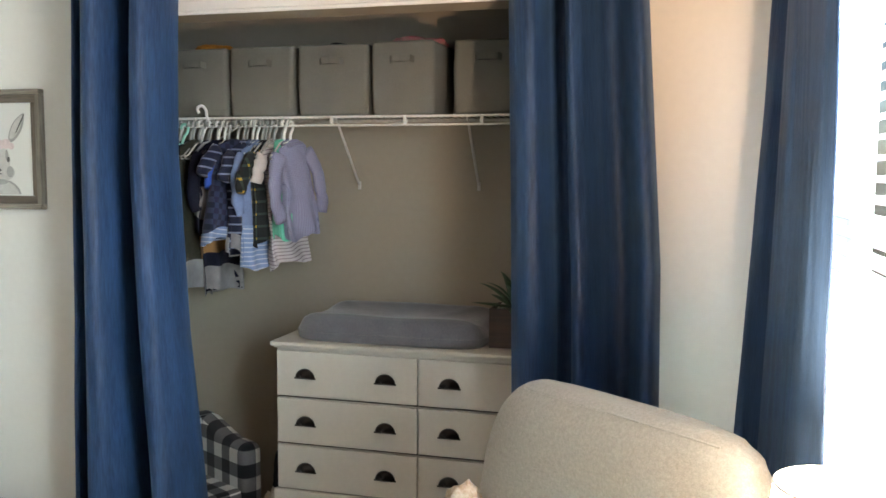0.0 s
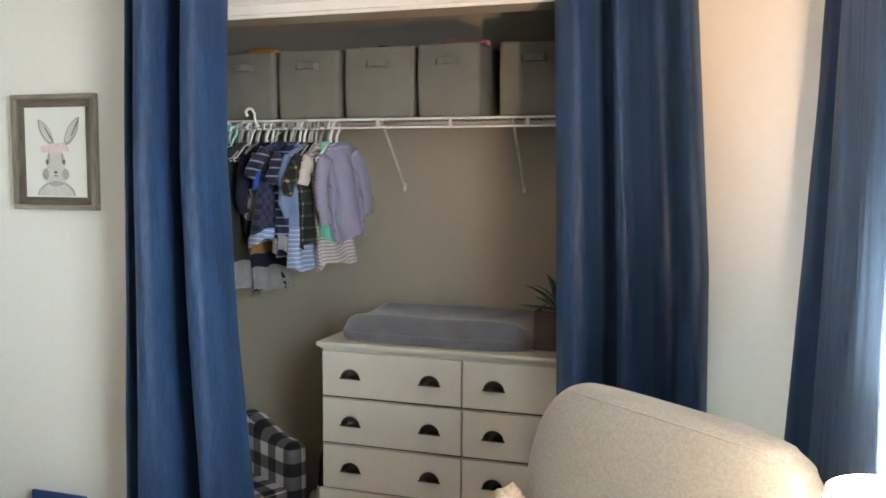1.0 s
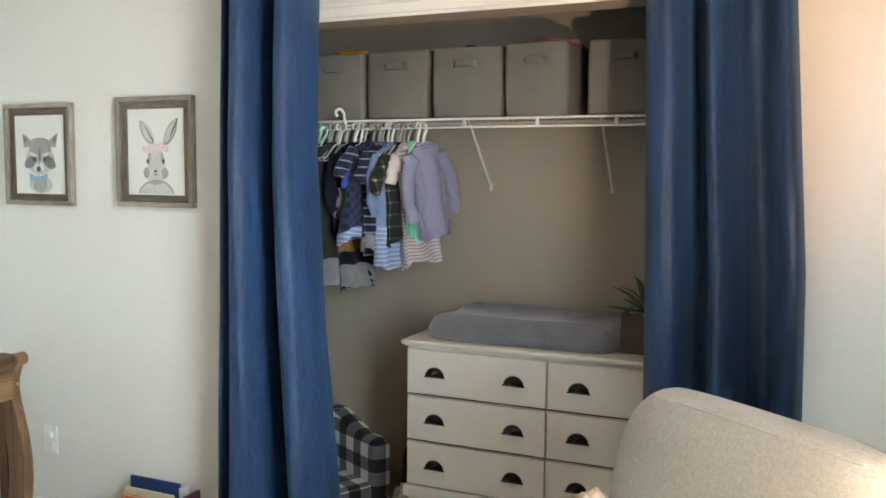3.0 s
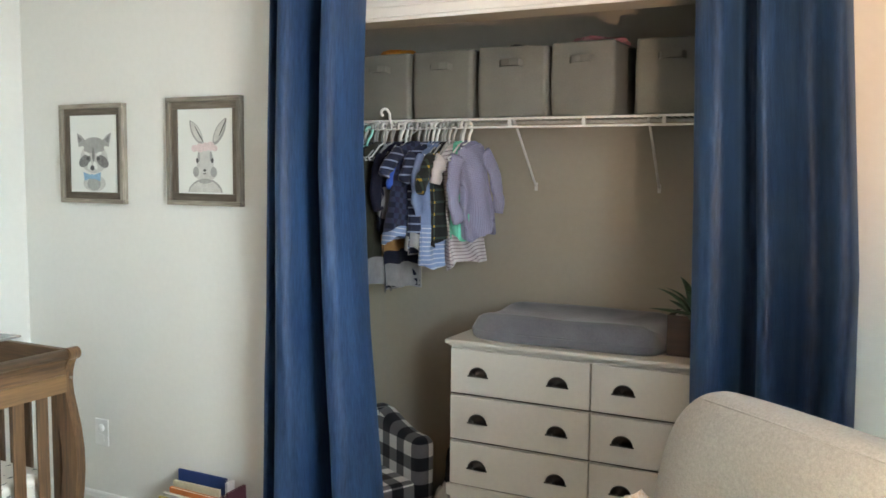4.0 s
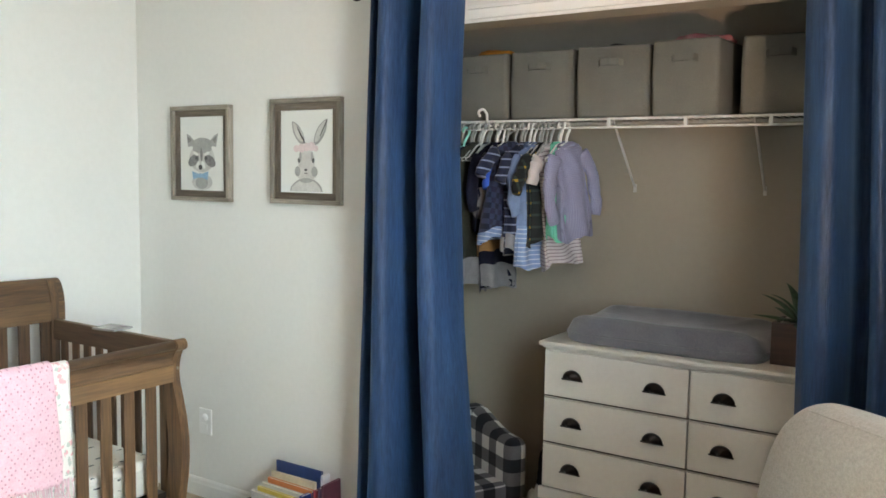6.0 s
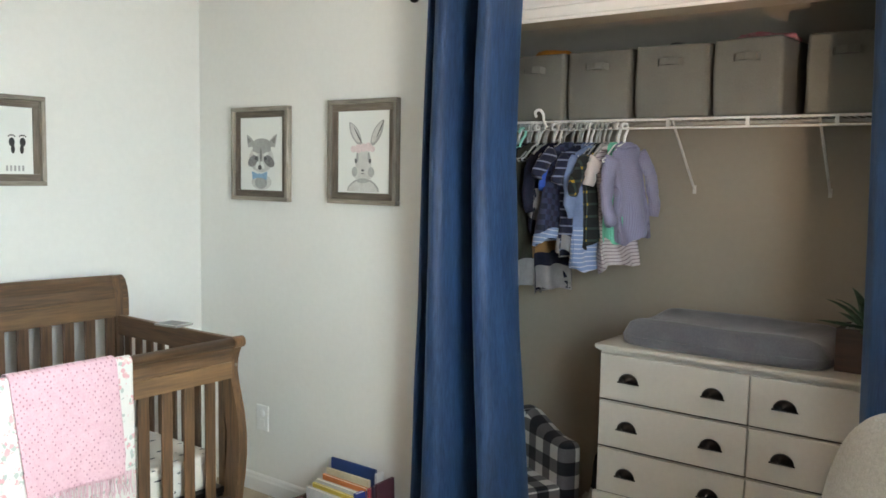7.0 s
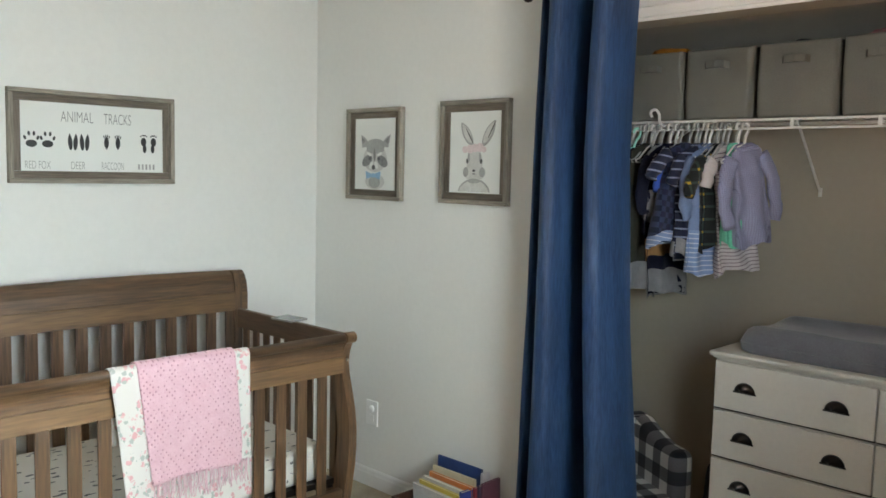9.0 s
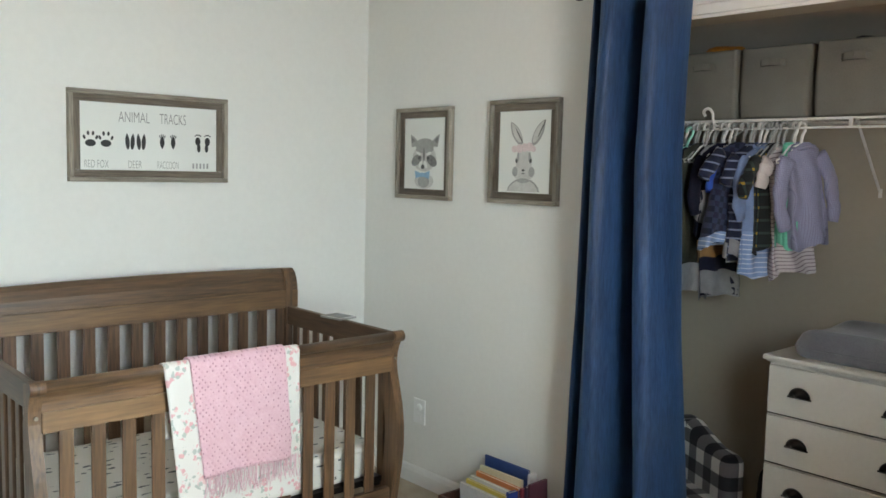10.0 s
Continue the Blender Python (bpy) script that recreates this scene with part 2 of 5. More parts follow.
def eyelets(mat, scale, limit, dark):
    """Rows of small dark openings knitted into a cloth."""
    t = mat.node_tree
    n, l = t.nodes, t.links
    b = n["Principled BSDF"]
    tc = n.new("ShaderNodeTexCoord")
    mp = n.new("ShaderNodeMapping")
    mp.inputs["Scale"].default_value = (0.0, 1.0, 0.8)
    mp.inputs["Rotation"].default_value = (radians(45), 0, 0)
    l.new(tc.outputs["Object"], mp.inputs["Vector"])
    v = n.new("ShaderNodeTexVoronoi")
    v.inputs["Scale"].default_value = scale
    v.inputs["Randomness"].default_value = 0.28
    l.new(mp.outputs["Vector"], v.inputs["Vector"])
    lt = n.new("ShaderNodeMapRange")
    lt.inputs["From Min"].default_value, lt.inputs["From Max"].default_value = limit, limit * 0.7
    l.new(v.outputs["Distance"], lt.inputs["Value"])
    mx = n.new("ShaderNodeMix")
    mx.data_type = "RGBA"
    mx.inputs["B"].default_value = (*dark, 1)
    l.new(lt.outputs["Result"], mx.inputs["Factor"])
    l.new(b.inputs["Base Color"].links[0].from_socket, mx.inputs["A"])
    l.new(mx.outputs["Result"], b.inputs["Base Color"])
    bp = b.inputs["Normal"].links[0].from_node
    second = n.new("ShaderNodeBump")
    second.inputs["Strength"].default_value, second.inputs["Distance"].default_value = 0.6, 0.004
    l.new(v.outputs["Distance"], second.inputs["Height"])
    l.new(bp.outputs["Normal"], second.inputs["Normal"])
    l.new(second.outputs["Normal"], b.inputs["Normal"])


PINK_YARN = material("pink_yarn", (0.86, 0.62, 0.68), 0.95, scale=40, detail=150, spread=0.15)
eyelets(PINK, 74.0, 0.24, (0.52, 0.26, 0.32))
SOIL = material("white_pebbles", (0.70, 0.66, 0.60), 0.9, scale=60, detail=200, spread=0.4)
LEAF = material("succulent_leaf", (0.055, 0.115, 0.055), 0.5, (0.03, 0.065, 0.035), 20, 80)
POT = wood("dark_box_wood", (0.065, 0.030, 0.022), (0.025, 0.013, 0.010), 0)
BOOKBOX = wood("dark_cherry_wood", (0.085, 0.036, 0.026), (0.035, 0.016, 0.012), 0)
SHADE = glow("lit_lamp_shade", (0.92, 0.82, 0.66), 1.5)
shade_nodes = SHADE.node_tree
sheer = shade_nodes.nodes.new("ShaderNodeBsdfTranslucent")
sheer.inputs["Color"].default_value = (0.95, 0.88, 0.76, 1)
blend = shade_nodes.nodes.new("ShaderNodeMixShader")
blend.inputs["Fac"].default_value = 0.75
shade_nodes.links.new(shade_nodes.nodes["Principled BSDF"].outputs[0], blend.inputs[1])
shade_nodes.links.new(sheer.outputs[0], blend.inputs[2])
shade_nodes.links.new(blend.outputs[0], shade_nodes.nodes["Material Output"].inputs["Surface"])
CHECK = checks("buffalo_check", ((0.015, 0.016, 0.022), (0.12, 0.12, 0.13), (0.60, 0.59, 0.57)), 0.108, ("X", "Y", "Z"))

# ---- mesh tools ----
def finish(ob, smooth):
    if smooth:
        for p in ob.data.polygons:
            p.use_smooth = True
    return ob


def part(name, bm, mat, parent=None, label="", smooth=False):
    """Links a bmesh as one mesh object under a thing or a part."""
    me = bpy.data.meshes.new(name)
    bmesh.ops.recalc_face_normals(bm, faces=bm.faces)
    bm.to_mesh(me)
    bm.free()
    me.materials.append(mat)
    ob = new(name, me)
    if parent:
        ob.parent = parent
    if label:
        ob["label"] = label
    return finish(ob, smooth)


def same_part(name, me, parent, m):
    ob = new(name, me)
    ob.parent = parent
    ob.matrix_basis = m
    return ob


def thing(name, m, label, category, group="", kind=""):
    ob = new(name)
    ob.empty_display_size = 0.05
    ob.matrix_basis = m
    return tagged(ob, label, category, group, kind)


def box(x0, x1, y0, y1, z0, z1, bev=0.003, seg=2, bm=None):
    b = bmesh.new()
    vs = [b.verts.new((x, y, z)) for x in (x0, x1) for y in (y0, y1) for z in (z0, z1)]
    for f in ((0, 1, 3, 2), (4, 6, 7, 5), (0, 4, 5, 1), (2, 3, 7, 6), (0, 2, 6, 4), (1, 5, 7, 3)):
        b.faces.new([vs[i] for i in f])
    bmesh.ops.recalc_face_normals(b, faces=b.faces)
    if bev:
        bmesh.ops.bevel(b, geom=b.edges[:], offset=bev, segments=seg, profile=0.6, affect="EDGES")
    return joined(bm, b)


def joined(bm, b):
    if bm is None:
        return b
    me = bpy.data.meshes.new("scratch")
    b.to_mesh(me)
    b.free()
    bm.from_mesh(me)
    bpy.data.meshes.remove(me)
    return bm


def tube(pts, r, seg=8, bm=None, closed=False, caps=True):
    """A round rod along points; r is one radius or one for each point."""
    b = bm or bmesh.new()
    pts = [Vector(p) for p in pts]
    n = len(pts)
    rings, up = [], None
    for i, p in enumerate(pts):
        d = (pts[(i + 1) % n] - pts[i - 1]) if closed else pts[min(i + 1, n - 1)] - pts[max(i - 1, 0)]
        d.normalize()
        if up is None:
            up = d.orthogonal().normalized()
        up = (up - d * up.dot(d)).normalized()
        side = d.cross(up)
        rad = r[i] if isinstance(r, (list, tuple)) else r
        rings.append([b.verts.new(p + rad * (math.cos(a) * up + math.sin(a) * side)) for a in [2 * math.pi * k / seg for k in range(seg)]])
    for i in range(n if closed else n - 1):
        a, c = rings[i], rings[(i + 1) % n]
        for k in range(seg):
            b.faces.new((a[k], a[(k + 1) % seg], c[(k + 1) % seg], c[k]))
    if caps and not closed:
        b.faces.new(rings[0][::-1])
        b.faces.new(rings[-1])
    return b


def lathe(profile, seg=24, center=(0, 0, 0), bm=None):
    """Turns (radius, height) pairs round the z axis."""
    b = bm or bmesh.new()
    rings = []
    for r, z in profile:
        rings.append([b.verts.new((center[0] + r * math.cos(2 * math.pi * k / seg), center[1] + r * math.sin(2 * math.pi * k / seg), center[2] + z)) for k in range(seg)])
    for a, c in zip(rings, rings[1:]):
        for k in range(seg):
            b.faces.new((a[k], a[(k + 1) % seg], c[(k + 1) % seg], c[k]))
    return b


def plate(outline, y, depth, bm=None):
    """A flat shape of (x, z) points, with a small thickness along -y."""
    b = bm or bmesh.new()
    f = [b.verts.new((x, y - depth, z)) for x, z in outline]
    k = [b.verts.new((x, y, z)) for x, z in outline]
    b.faces.new(f)
    b.faces.new(k[::-1])
    n = len(f)
    for i in range(n):
        b.faces.new((f[i], k[i], k[(i + 1) % n], f[(i + 1) % n]))
    return b


def oval(cx, cz, rx, rz, turn=0.0, n=20, point=1.0):
    c, s = math.cos(radians(turn)), math.sin(radians(turn))
    out = []
    for i in range(n):
        a = 2 * math.pi * i / n
        u, v = rx * math.cos(a), rz * math.sin(a)
        if v > 0:
            u *= 1 - (1 - point) * (v / rz) ** 2
        out.append((cx + u * c - v * s, cz + u * s + v * c))
    return out


def curve_at(knots, u):
    """Smooth value through (place, value) knots."""
    for (a, va), (b, vb) in zip(knots, knots[1:]):
        if u <= b:
            f = (u - a) / (b - a)
            f = max(0.0, min(1.0, f))
            f = f * f * (3 - 2 * f)
            return va + (vb - va) * f
    return knots[-1][1]


def line_at(knots, u):
    for (a, va), (b, vb) in zip(knots, knots[1:]):
        if u <= b:
            return va + (vb - va) * max(0.0, min(1.0, (u - a) / (b - a)))
    return knots[-1][1]


# ---- the room ----
XL, XR, YB, ZC, WT = -3.214, 0.530, -5.20, 2.44, 0.12
OPEN_L, OPEN_R, HEAD = -1.57, 0.03, 2.022
CLOSET_L, CLOSET_R, CLOSET_B = -2.03, 0.18, 0.60


def shell(name, label, pieces, mat):
    bm = bmesh.new()
    for p in pieces:
        box(*p, bev=0, bm=bm)
    ob = part(name, bm, mat)
    return tagged(ob, label, "wall" if "wall" in name else name, kind="structure")


floor_ob = shell("floor", "beige cut-pile carpet floor", [(XL - WT, XR + WT, YB - WT, CLOSET_B + WT, -0.12, 0.0)], CARPET)
shell("ceiling", "white painted bedroom ceiling", [(XL - WT, XR + WT, YB - WT, CLOSET_B + WT, ZC, ZC + 0.1)], CEIL)
shell("wall_west", "cream painted wall behind the crib", [(XL - WT, XL, YB, 0.0, 0, ZC)], WALL)
shell("wall_south", "cream painted wall across from the closet", [(XL - WT, XR + WT, YB - WT, YB, 0, ZC)], WALL)
shell("wall_north", "cream painted wall with a wide closet opening", [(XL - WT, OPEN_L, 0.0, WT, 0, ZC), (OPEN_R, XR, 0.0, WT, 0, ZC), (OPEN_L, OPEN_R, 0.0, WT, HEAD + 0.005, ZC)], WALL)
shell("wall_east", "cream painted wall with a wide window", [(XR, XR + WT, YB, WINDOW_Y0, 0, ZC), (XR, XR + WT, WINDOW_Y1, CLOSET_B, 0, ZC), (XR, XR + WT, WINDOW_Y0, WINDOW_Y1, 0, WINDOW_Z0), (XR, XR + WT, WINDOW_Y0, WINDOW_Y1, WINDOW_Z1, ZC)], WALL)
# Closet walls carry the darkened beige; their shade is partly in the colour.
shell("wall_closet_back", "beige back wall of the closet, colour darkened as shade", [(CLOSET_L - WT, XR, CLOSET_B, CLOSET_B + WT, 0, ZC)], CLOSET_SHADE_PAINT)
shell("wall_closet_west", "beige side wall of the closet, colour darkened as shade", [(CLOSET_L - WT, CLOSET_L, WT, CLOSET_B, 0, ZC)], CLOSET_SHADE_PAINT)
shell("wall_closet_east", "beige side wall of the closet, colour darkened as shade", [(CLOSET_R, CLOSET_R + WT, WT, CLOSET_B, 0, ZC)], CLOSET_SHADE_PAINT)


def baseboard(name, p, q, out):
    """Moulded skirting from p to q on the floor, its face turned to out."""
    p, q, out = Vector((*p, 0)), Vector((*q, 0)), Vector((*out, 0))
    prof = ((0, 0), (0.014, 0), (0.014, 0.058), (0.011, 0.066), (0.009, 0.076), (0.004, 0.083), (0, 0.083))
    bm = bmesh.new()
    a = [bm.verts.new(p + out * d + Vector((0, 0, z))) for d, z in prof]
    c = [bm.verts.new(q + out * d + Vector((0, 0, z))) for d, z in prof]
    for i in range(len(prof)):
        j = (i + 1) % len(prof)
        bm.faces.new((a[i], a[j], c[j], c[i]))
    bm.faces.new(a)
    bm.faces.new(c[::-1])
    tagged(part(name, bm, TRIM), "white painted moulded baseboard on the carpet", "baseboard", kind="structure")


baseboard("baseboard_north", (XL + 0.015, 0), (OPEN_L - 0.06, 0), (0, -1))
baseboard("baseboard_north_2", (OPEN_R + 0.06, 0), (XR, 0), (0, -1))
baseboard("baseboard_west", (XL, YB), (XL, -0.001), (1, 0))
baseboard("baseboard_closet", (CLOSET_L, CLOSET_B), (CLOSET_R, CLOSET_B), (0, -1))
baseboard("baseboard_east", (XR, YB), (XR, -0.015), (-1, 0))


def closet_casing():
    """White moulded casing round the closet opening, with its lining."""
    t = thing("trim_closet", pose(0, 0, 0), "white moulded door casing round the closet opening", "trim", kind="structure")
    w = 0.060
    steps = ((0.0, 0.012, 0.010), (0.012, 0.045, 0.015), (0.045, w, 0.020))
    bm = bmesh.new()
    for a, b, d in steps:
        box(OPEN_L - w, OPEN_R + w, -d, -0.0005, HEAD + a, HEAD + b - 0.0005, bev=0.002, bm=bm)
    part("head_casing", bm, TRIM, t)
    for name, x, sgn in (("side_casing", OPEN_L, -1), ("side_casing", OPEN_R, 1)):
        bm = bmesh.new()
        for a, b, d in steps:
            xs = sorted((x + sgn * a, x + sgn * b))
            box(xs[0], xs[1], -d, -0.0005, 0.0, HEAD - 0.001, bev=0.002, bm=bm)
        part(name, bm, TRIM, t)
    bm = box(OPEN_L, OPEN_R, 0.0, WT + 0.003, HEAD + 0.0005, HEAD + 0.0045, bev=0)
    # Lining takes the same beige with shade in its colour.
    part("head_lining", bm, CLOSET_SHADE_PAINT, t)


closet_casing()


# ---- window with blinds ----
def window():
    t = thing("window_1", pose(0, 0, 0), "bright daylit window with white frame", "window", kind="structure")
    y0, y1, z0, z1 = WINDOW_Y0, WINDOW_Y1, WINDOW_Z0, WINDOW_Z1
    x0, x1 = XR + 0.065, XR + 0.105
    bm = bmesh.new()
    for p in ((x0, x1, y0, y0 + 0.05, z0, z1), (x0, x1, y1 - 0.05, y1, z0, z1), (x0, x1, y0 + 0.05, y1 - 0.05, z0, z0 + 0.05), (x0, x1, y0 + 0.05, y1 - 0.05, z1 - 0.05, z1),
              (x0, x1, (y0 + y1) / 2 - 0.03, (y0 + y1) / 2 + 0.03, z0 + 0.05, z1 - 0.05), (x0 + 0.004, x1, y0 + 0.05, y1 - 0.05, (z0 + z1) / 2 - 0.02, (z0 + z1) / 2 + 0.02)):
        box(*p, bev=0.003, bm=bm)
    part("window_frame", bm, TRIM, t)
    part("window_sill", box(XR - 0.04, XR + 0.06, y0 - 0.04, y1 + 0.04, z0 - 0.03, z0 - 0.001, bev=0.005), TRIM, t)
    glass = bpy.data.materials.new("pane_glass")
    glass.use_nodes = True
    b = glass.node_tree.nodes["Principled BSDF"]
    b.inputs["Transmission Weight"].default_value, b.inputs["Roughness"].default_value, b.inputs["IOR"].default_value = 1.0, 0.0, 1.02
    for a, c in ((y0 + 0.05, (y0 + y1) / 2 - 0.03), ((y0 + y1) / 2 + 0.03, y1 - 0.05)):
        ob = part("pane", box(x0 + 0.015, x0 + 0.019, a, c, z0 + 0.05, z1 - 0.05, bev=0), glass, t)
        ob.visible_shadow = False


window()


def blinds():
    t = thing("window_blind", pose(XR + 0.032, 0, 0), "white slatted venetian blind hanging in the window", "window blind")
    y0, y1, z1 = WINDOW_Y0 + 0.01, WINDOW_Y1 - 0.01, WINDOW_Z1
    part("headrail", box(-0.028, 0.028, y0, y1, z1 - 0.05, z1 - 0.002, bev=0.004), PLASTIC, t)
    pitch = 0.0368
    bm = bmesh.new()
    prof = [(-0.024, -0.004), (-0.012, 0.0), (0.0, 0.0015), (0.012, 0.0), (0.024, -0.004)]
    rows = []
    for y in (y0 + 0.004, y1 - 0.004):
        rows.append([bm.verts.new((x, y, z + d)) for d in (0.0, 0.0028) for x, z in prof])
    n = len(prof)
    loop = list(range(n)) + list(range(2 * n - 1, n - 1, -1))
    for i in range(len(loop)):
        a, c = loop[i], loop[(i + 1) % len(loop)]
        bm.faces.new((rows[0][a], rows[0][c], rows[1][c], rows[1][a]))
    for r in rows:
        bm.faces.new([r[i] for i in loop])
    first = part("slat", bm, PLASTIC, t)
    z = z1 - 0.085
    first.matrix_basis = pose(0, 0, z, 0, -9, 0)
    while z > WINDOW_Z0 + 0.07:
        z -= pitch
        same_part("slat", first.data, t, pose(0, 0, z, 0, -9, 0))
    part("bottom_rail", box(-0.024, 0.024, y0, y1, WINDOW_Z0 + 0.008, WINDOW_Z0 + 0.028, bev=0.004), PLASTIC, t)
    for k in range(4):
        y = y0 + 0.16 + k * (y1 - y0 - 0.32) / 3
        bm = bmesh.new()
        for x in (-0.026, 0.026):
            tube([(x, y, WINDOW_Z0 + 0.02), (x, y, z1 - 0.04)], 0.0012, 5, bm)
        part("ladder_cord", bm, PLASTIC, t)


blinds()


# ---- curtains ----
def spline(points, n):
    """n + 1 places spread evenly along a smooth line through (across, out) points."""
    pts = [Vector(p) for p in points]
    dense = []
    for i in range(len(pts) - 1):
        p0, p1, p2, p3 = pts[max(i - 1, 0)], pts[i], pts[i + 1], pts[min(i + 2, len(pts) - 1)]
        for k in range(12):
            f = k / 12
            dense.append(0.5 * (2 * p1 + (p2 - p0) * f + (2 * p0 - 5 * p1 + 4 * p2 - p3) * f * f + (3 * p1 - p0 - 3 * p2 + p3) * f ** 3))
    dense.append(pts[-1])
    run = [0.0]
    for p, q in zip(dense, dense[1:]):
        run.append(run[-1] + (Vector((q.x * 0.42, q.y)) - Vector((p.x * 0.42, p.y))).length)
    out, j = [], 0
    for k in range(n + 1):
        want = run[-1] * k / n
        while j < len(run) - 2 and run[j + 1] < want:
            j += 1
        f = (want - run[j]) / max(run[j + 1] - run[j], 1e-9)
        out.append(dense[j].lerp(dense[j + 1], min(1.0, f)))
    return out


def curtain(name, m, left, right, folds, top, bottom, label, flare, seed, lean=0.0):
    """A hung cloth panel. left, right: its edges as (height, across) knots; folds: the pleats from above as (share across, out)."""
    t = thing(name, m, label, "curtain", "navy curtain panels")
    nu, nz = 170, 48
    line = spline(folds, nu)
    bm = bmesh.new()
    grid = []
    for j in range(nz + 1):
        z = bottom + (top - bottom) * j / nz
        h = (z - bottom) / (top - bottom)
        a, b = line_at(left, z), line_at(right, z)
        row = []
        for i in range(nu + 1):
            u, out = line[i].x, line[i].y
            inner = max(0.0, min(1.0, math.sin(math.pi * max(0.0, min(1.0, u)))))
            v = u + inner * (0.030 * noise.noise((u * 2.2 + seed, z * 0.8, seed)) + 0.012 * noise.noise((u * 6, z * 2.2, seed + 4)))
            d = 1.3 * out * (1.0 + flare * (1 - h)) if out > 0 else 1.35 * out
            d += 0.008 * noise.noise((u * 5.5, z * 1.1 + seed, 3.1 + seed)) + 0.0035 * noise.noise((u * 24, z * 3.5, seed)) + lean * (top - z) * (1 - u)
            row.append(bm.verts.new((a + (b - a) * v, -d, z)))
        grid.append(row)
    for r0, r1 in zip(grid, grid[1:]):
        for i in range(nu):
            bm.faces.new((r0[i], r0[i + 1], r1[i + 1], r1[i]))
    cloth = part("cloth", bm, DENIM, t, smooth=True)
    s = cloth.modifiers.new("thickness", "SOLIDIFY")
    s.thickness = 0.003
    return t


curtain("closet_curtain", pose(0, -0.134, 0), [(0, -1.752), (0.36, -1.742), (1.2, -1.717), (2.06, -1.699), (2.3, -1.694)], [(0, -1.241), (0.43, -1.278), (0.96, -1.327), (1.55, -1.363), (2.05, -1.351), (2.3, -1.347)],
        [(0.03, -0.03), (0.0, 0.0), (0.03, 0.034), (0.07, 0.036), (0.098, 0.0), (0.11, -0.055), (0.14, -0.078), (0.17, -0.055), (0.178, 0.01), (0.21, 0.060), (0.29, 0.090), (0.39, 0.090), (0.455, 0.055), (0.50, -0.015), (0.555, -0.070), (0.64, -0.082), (0.695, -0.035), (0.735, 0.045), (0.81, 0.090), (0.92, 0.086), (0.98, 0.040), (1.0, 0.0), (0.98, -0.04)], 2.20, 0.015,
        "navy blue cloth curtain panel drawn aside at the closet", 0.25, 2.0)
curtain("closet_curtain", pose(0, -0.134, 0), [(0, -0.224), (0.8, -0.234), (1.5, -0.246), (2, -0.258), (2.3, -0.260)], [(0, 0.202), (0.86, 0.190), (1.24, 0.184), (2, 0.133), (2.3, 0.120)],
        [(0.03, -0.05), (0.0, 0.0), (0.035, 0.03), (0.09, 0.060), (0.17, 0.080), (0.235, 0.065), (0.285, 0.01), (0.30, -0.04), (0.36, -0.058), (0.415, -0.045), (0.42, 0.0), (0.43, 0.045), (0.48, 0.078), (0.55, 0.060), (0.62, 0.012), (0.67, -0.030), (0.74, -0.048), (0.80, -0.034), (0.845, 0.02), (0.89, 0.060), (0.95, 0.066), (0.99, 0.035), (1.0, 0.0), (0.98, -0.04)], 2.20, 0.015,
        "navy blue cloth curtain panel beside the dresser", 0.12, 7.0)
curtain("window_curtain", pose(XR - 0.090, 0, 0, 0, 0, -90), [(0.0, 0.36), (0.72, 0.39), (1.36, 0.395), (2.0, 0.38), (2.3, 0.38)], [(0.0, 1.23), (0.9, 1.24), (1.36, 1.255), (1.7, 1.23), (2.0, 1.18), (2.3, 1.16)],
        [(0.0, -0.03), (0.03, 0.0), (0.10, 0.008), (0.18, -0.012), (0.24, -0.030), (0.30, -0.022), (0.38, 0.004), (0.50, 0.012), (0.62, 0.011), (0.74, 0.014), (0.86, 0.015), (0.94, 0.013), (1.0, 0.006)], 2.20, 0.015,
        "navy blue cloth curtain panel drawn beside the window", 0.15, 11.0, 0.047)


def curtain_rod(m, length, reach, label):
    t = thing("curtain_rod", m, label, "curtain rod", "black curtain rods")
    part("pole", tube([(0, 0, 0), (length, 0, 0)], 0.009, 10), BLACK_METAL, t)
    for x in (-0.014, length + 0.014):
        b = lathe([(0.0005, -0.022), (0.012, -0.019), (0.020, -0.008), (0.021, 0.004), (0.014, 0.017), (0.0005, 0.021)], 14)
        bmesh.ops.transform(b, matrix=pose(x, 0, 0), verts=b.verts)
        part("finial", b, BLACK_METAL, t, smooth=True)
    for x in (0.035, length - 0.035):
        bm = tube([(x, 0, -0.004), (x, 0.05, -0.004), (x, reach, -0.02)], 0.005, 8)
        part("bracket", bm, BLACK_METAL, t)


curtain_rod(pose(-1.775, -0.132, 2.135), 2.07, 0.1195, "black metal curtain rod above the closet opening")
curtain_rod(pose(XR - 0.0935, -0.30, 2.20, 0, 0, -90), 2.30, 0.0925, "black metal curtain rod above the window")


# ---- glowing daylight backdrop outside ----
# Plain glowing panel added for burnt-out daylight; no garden is modelled.
outside = shell("backdrop", "pale glowing backdrop for overexposed daylight outside the window", [(6.0, 6.1, -16.0, 10.0, -3.0, 8.0)], glow("daylight_glow", (0.93, 1.0, 0.95), 3.0))


# ---- closet shelf ----
BRACE = material("painted_brace_steel", (0.66, 0.65, 0.63), 0.45, scale=30, detail=200, spread=0.2)


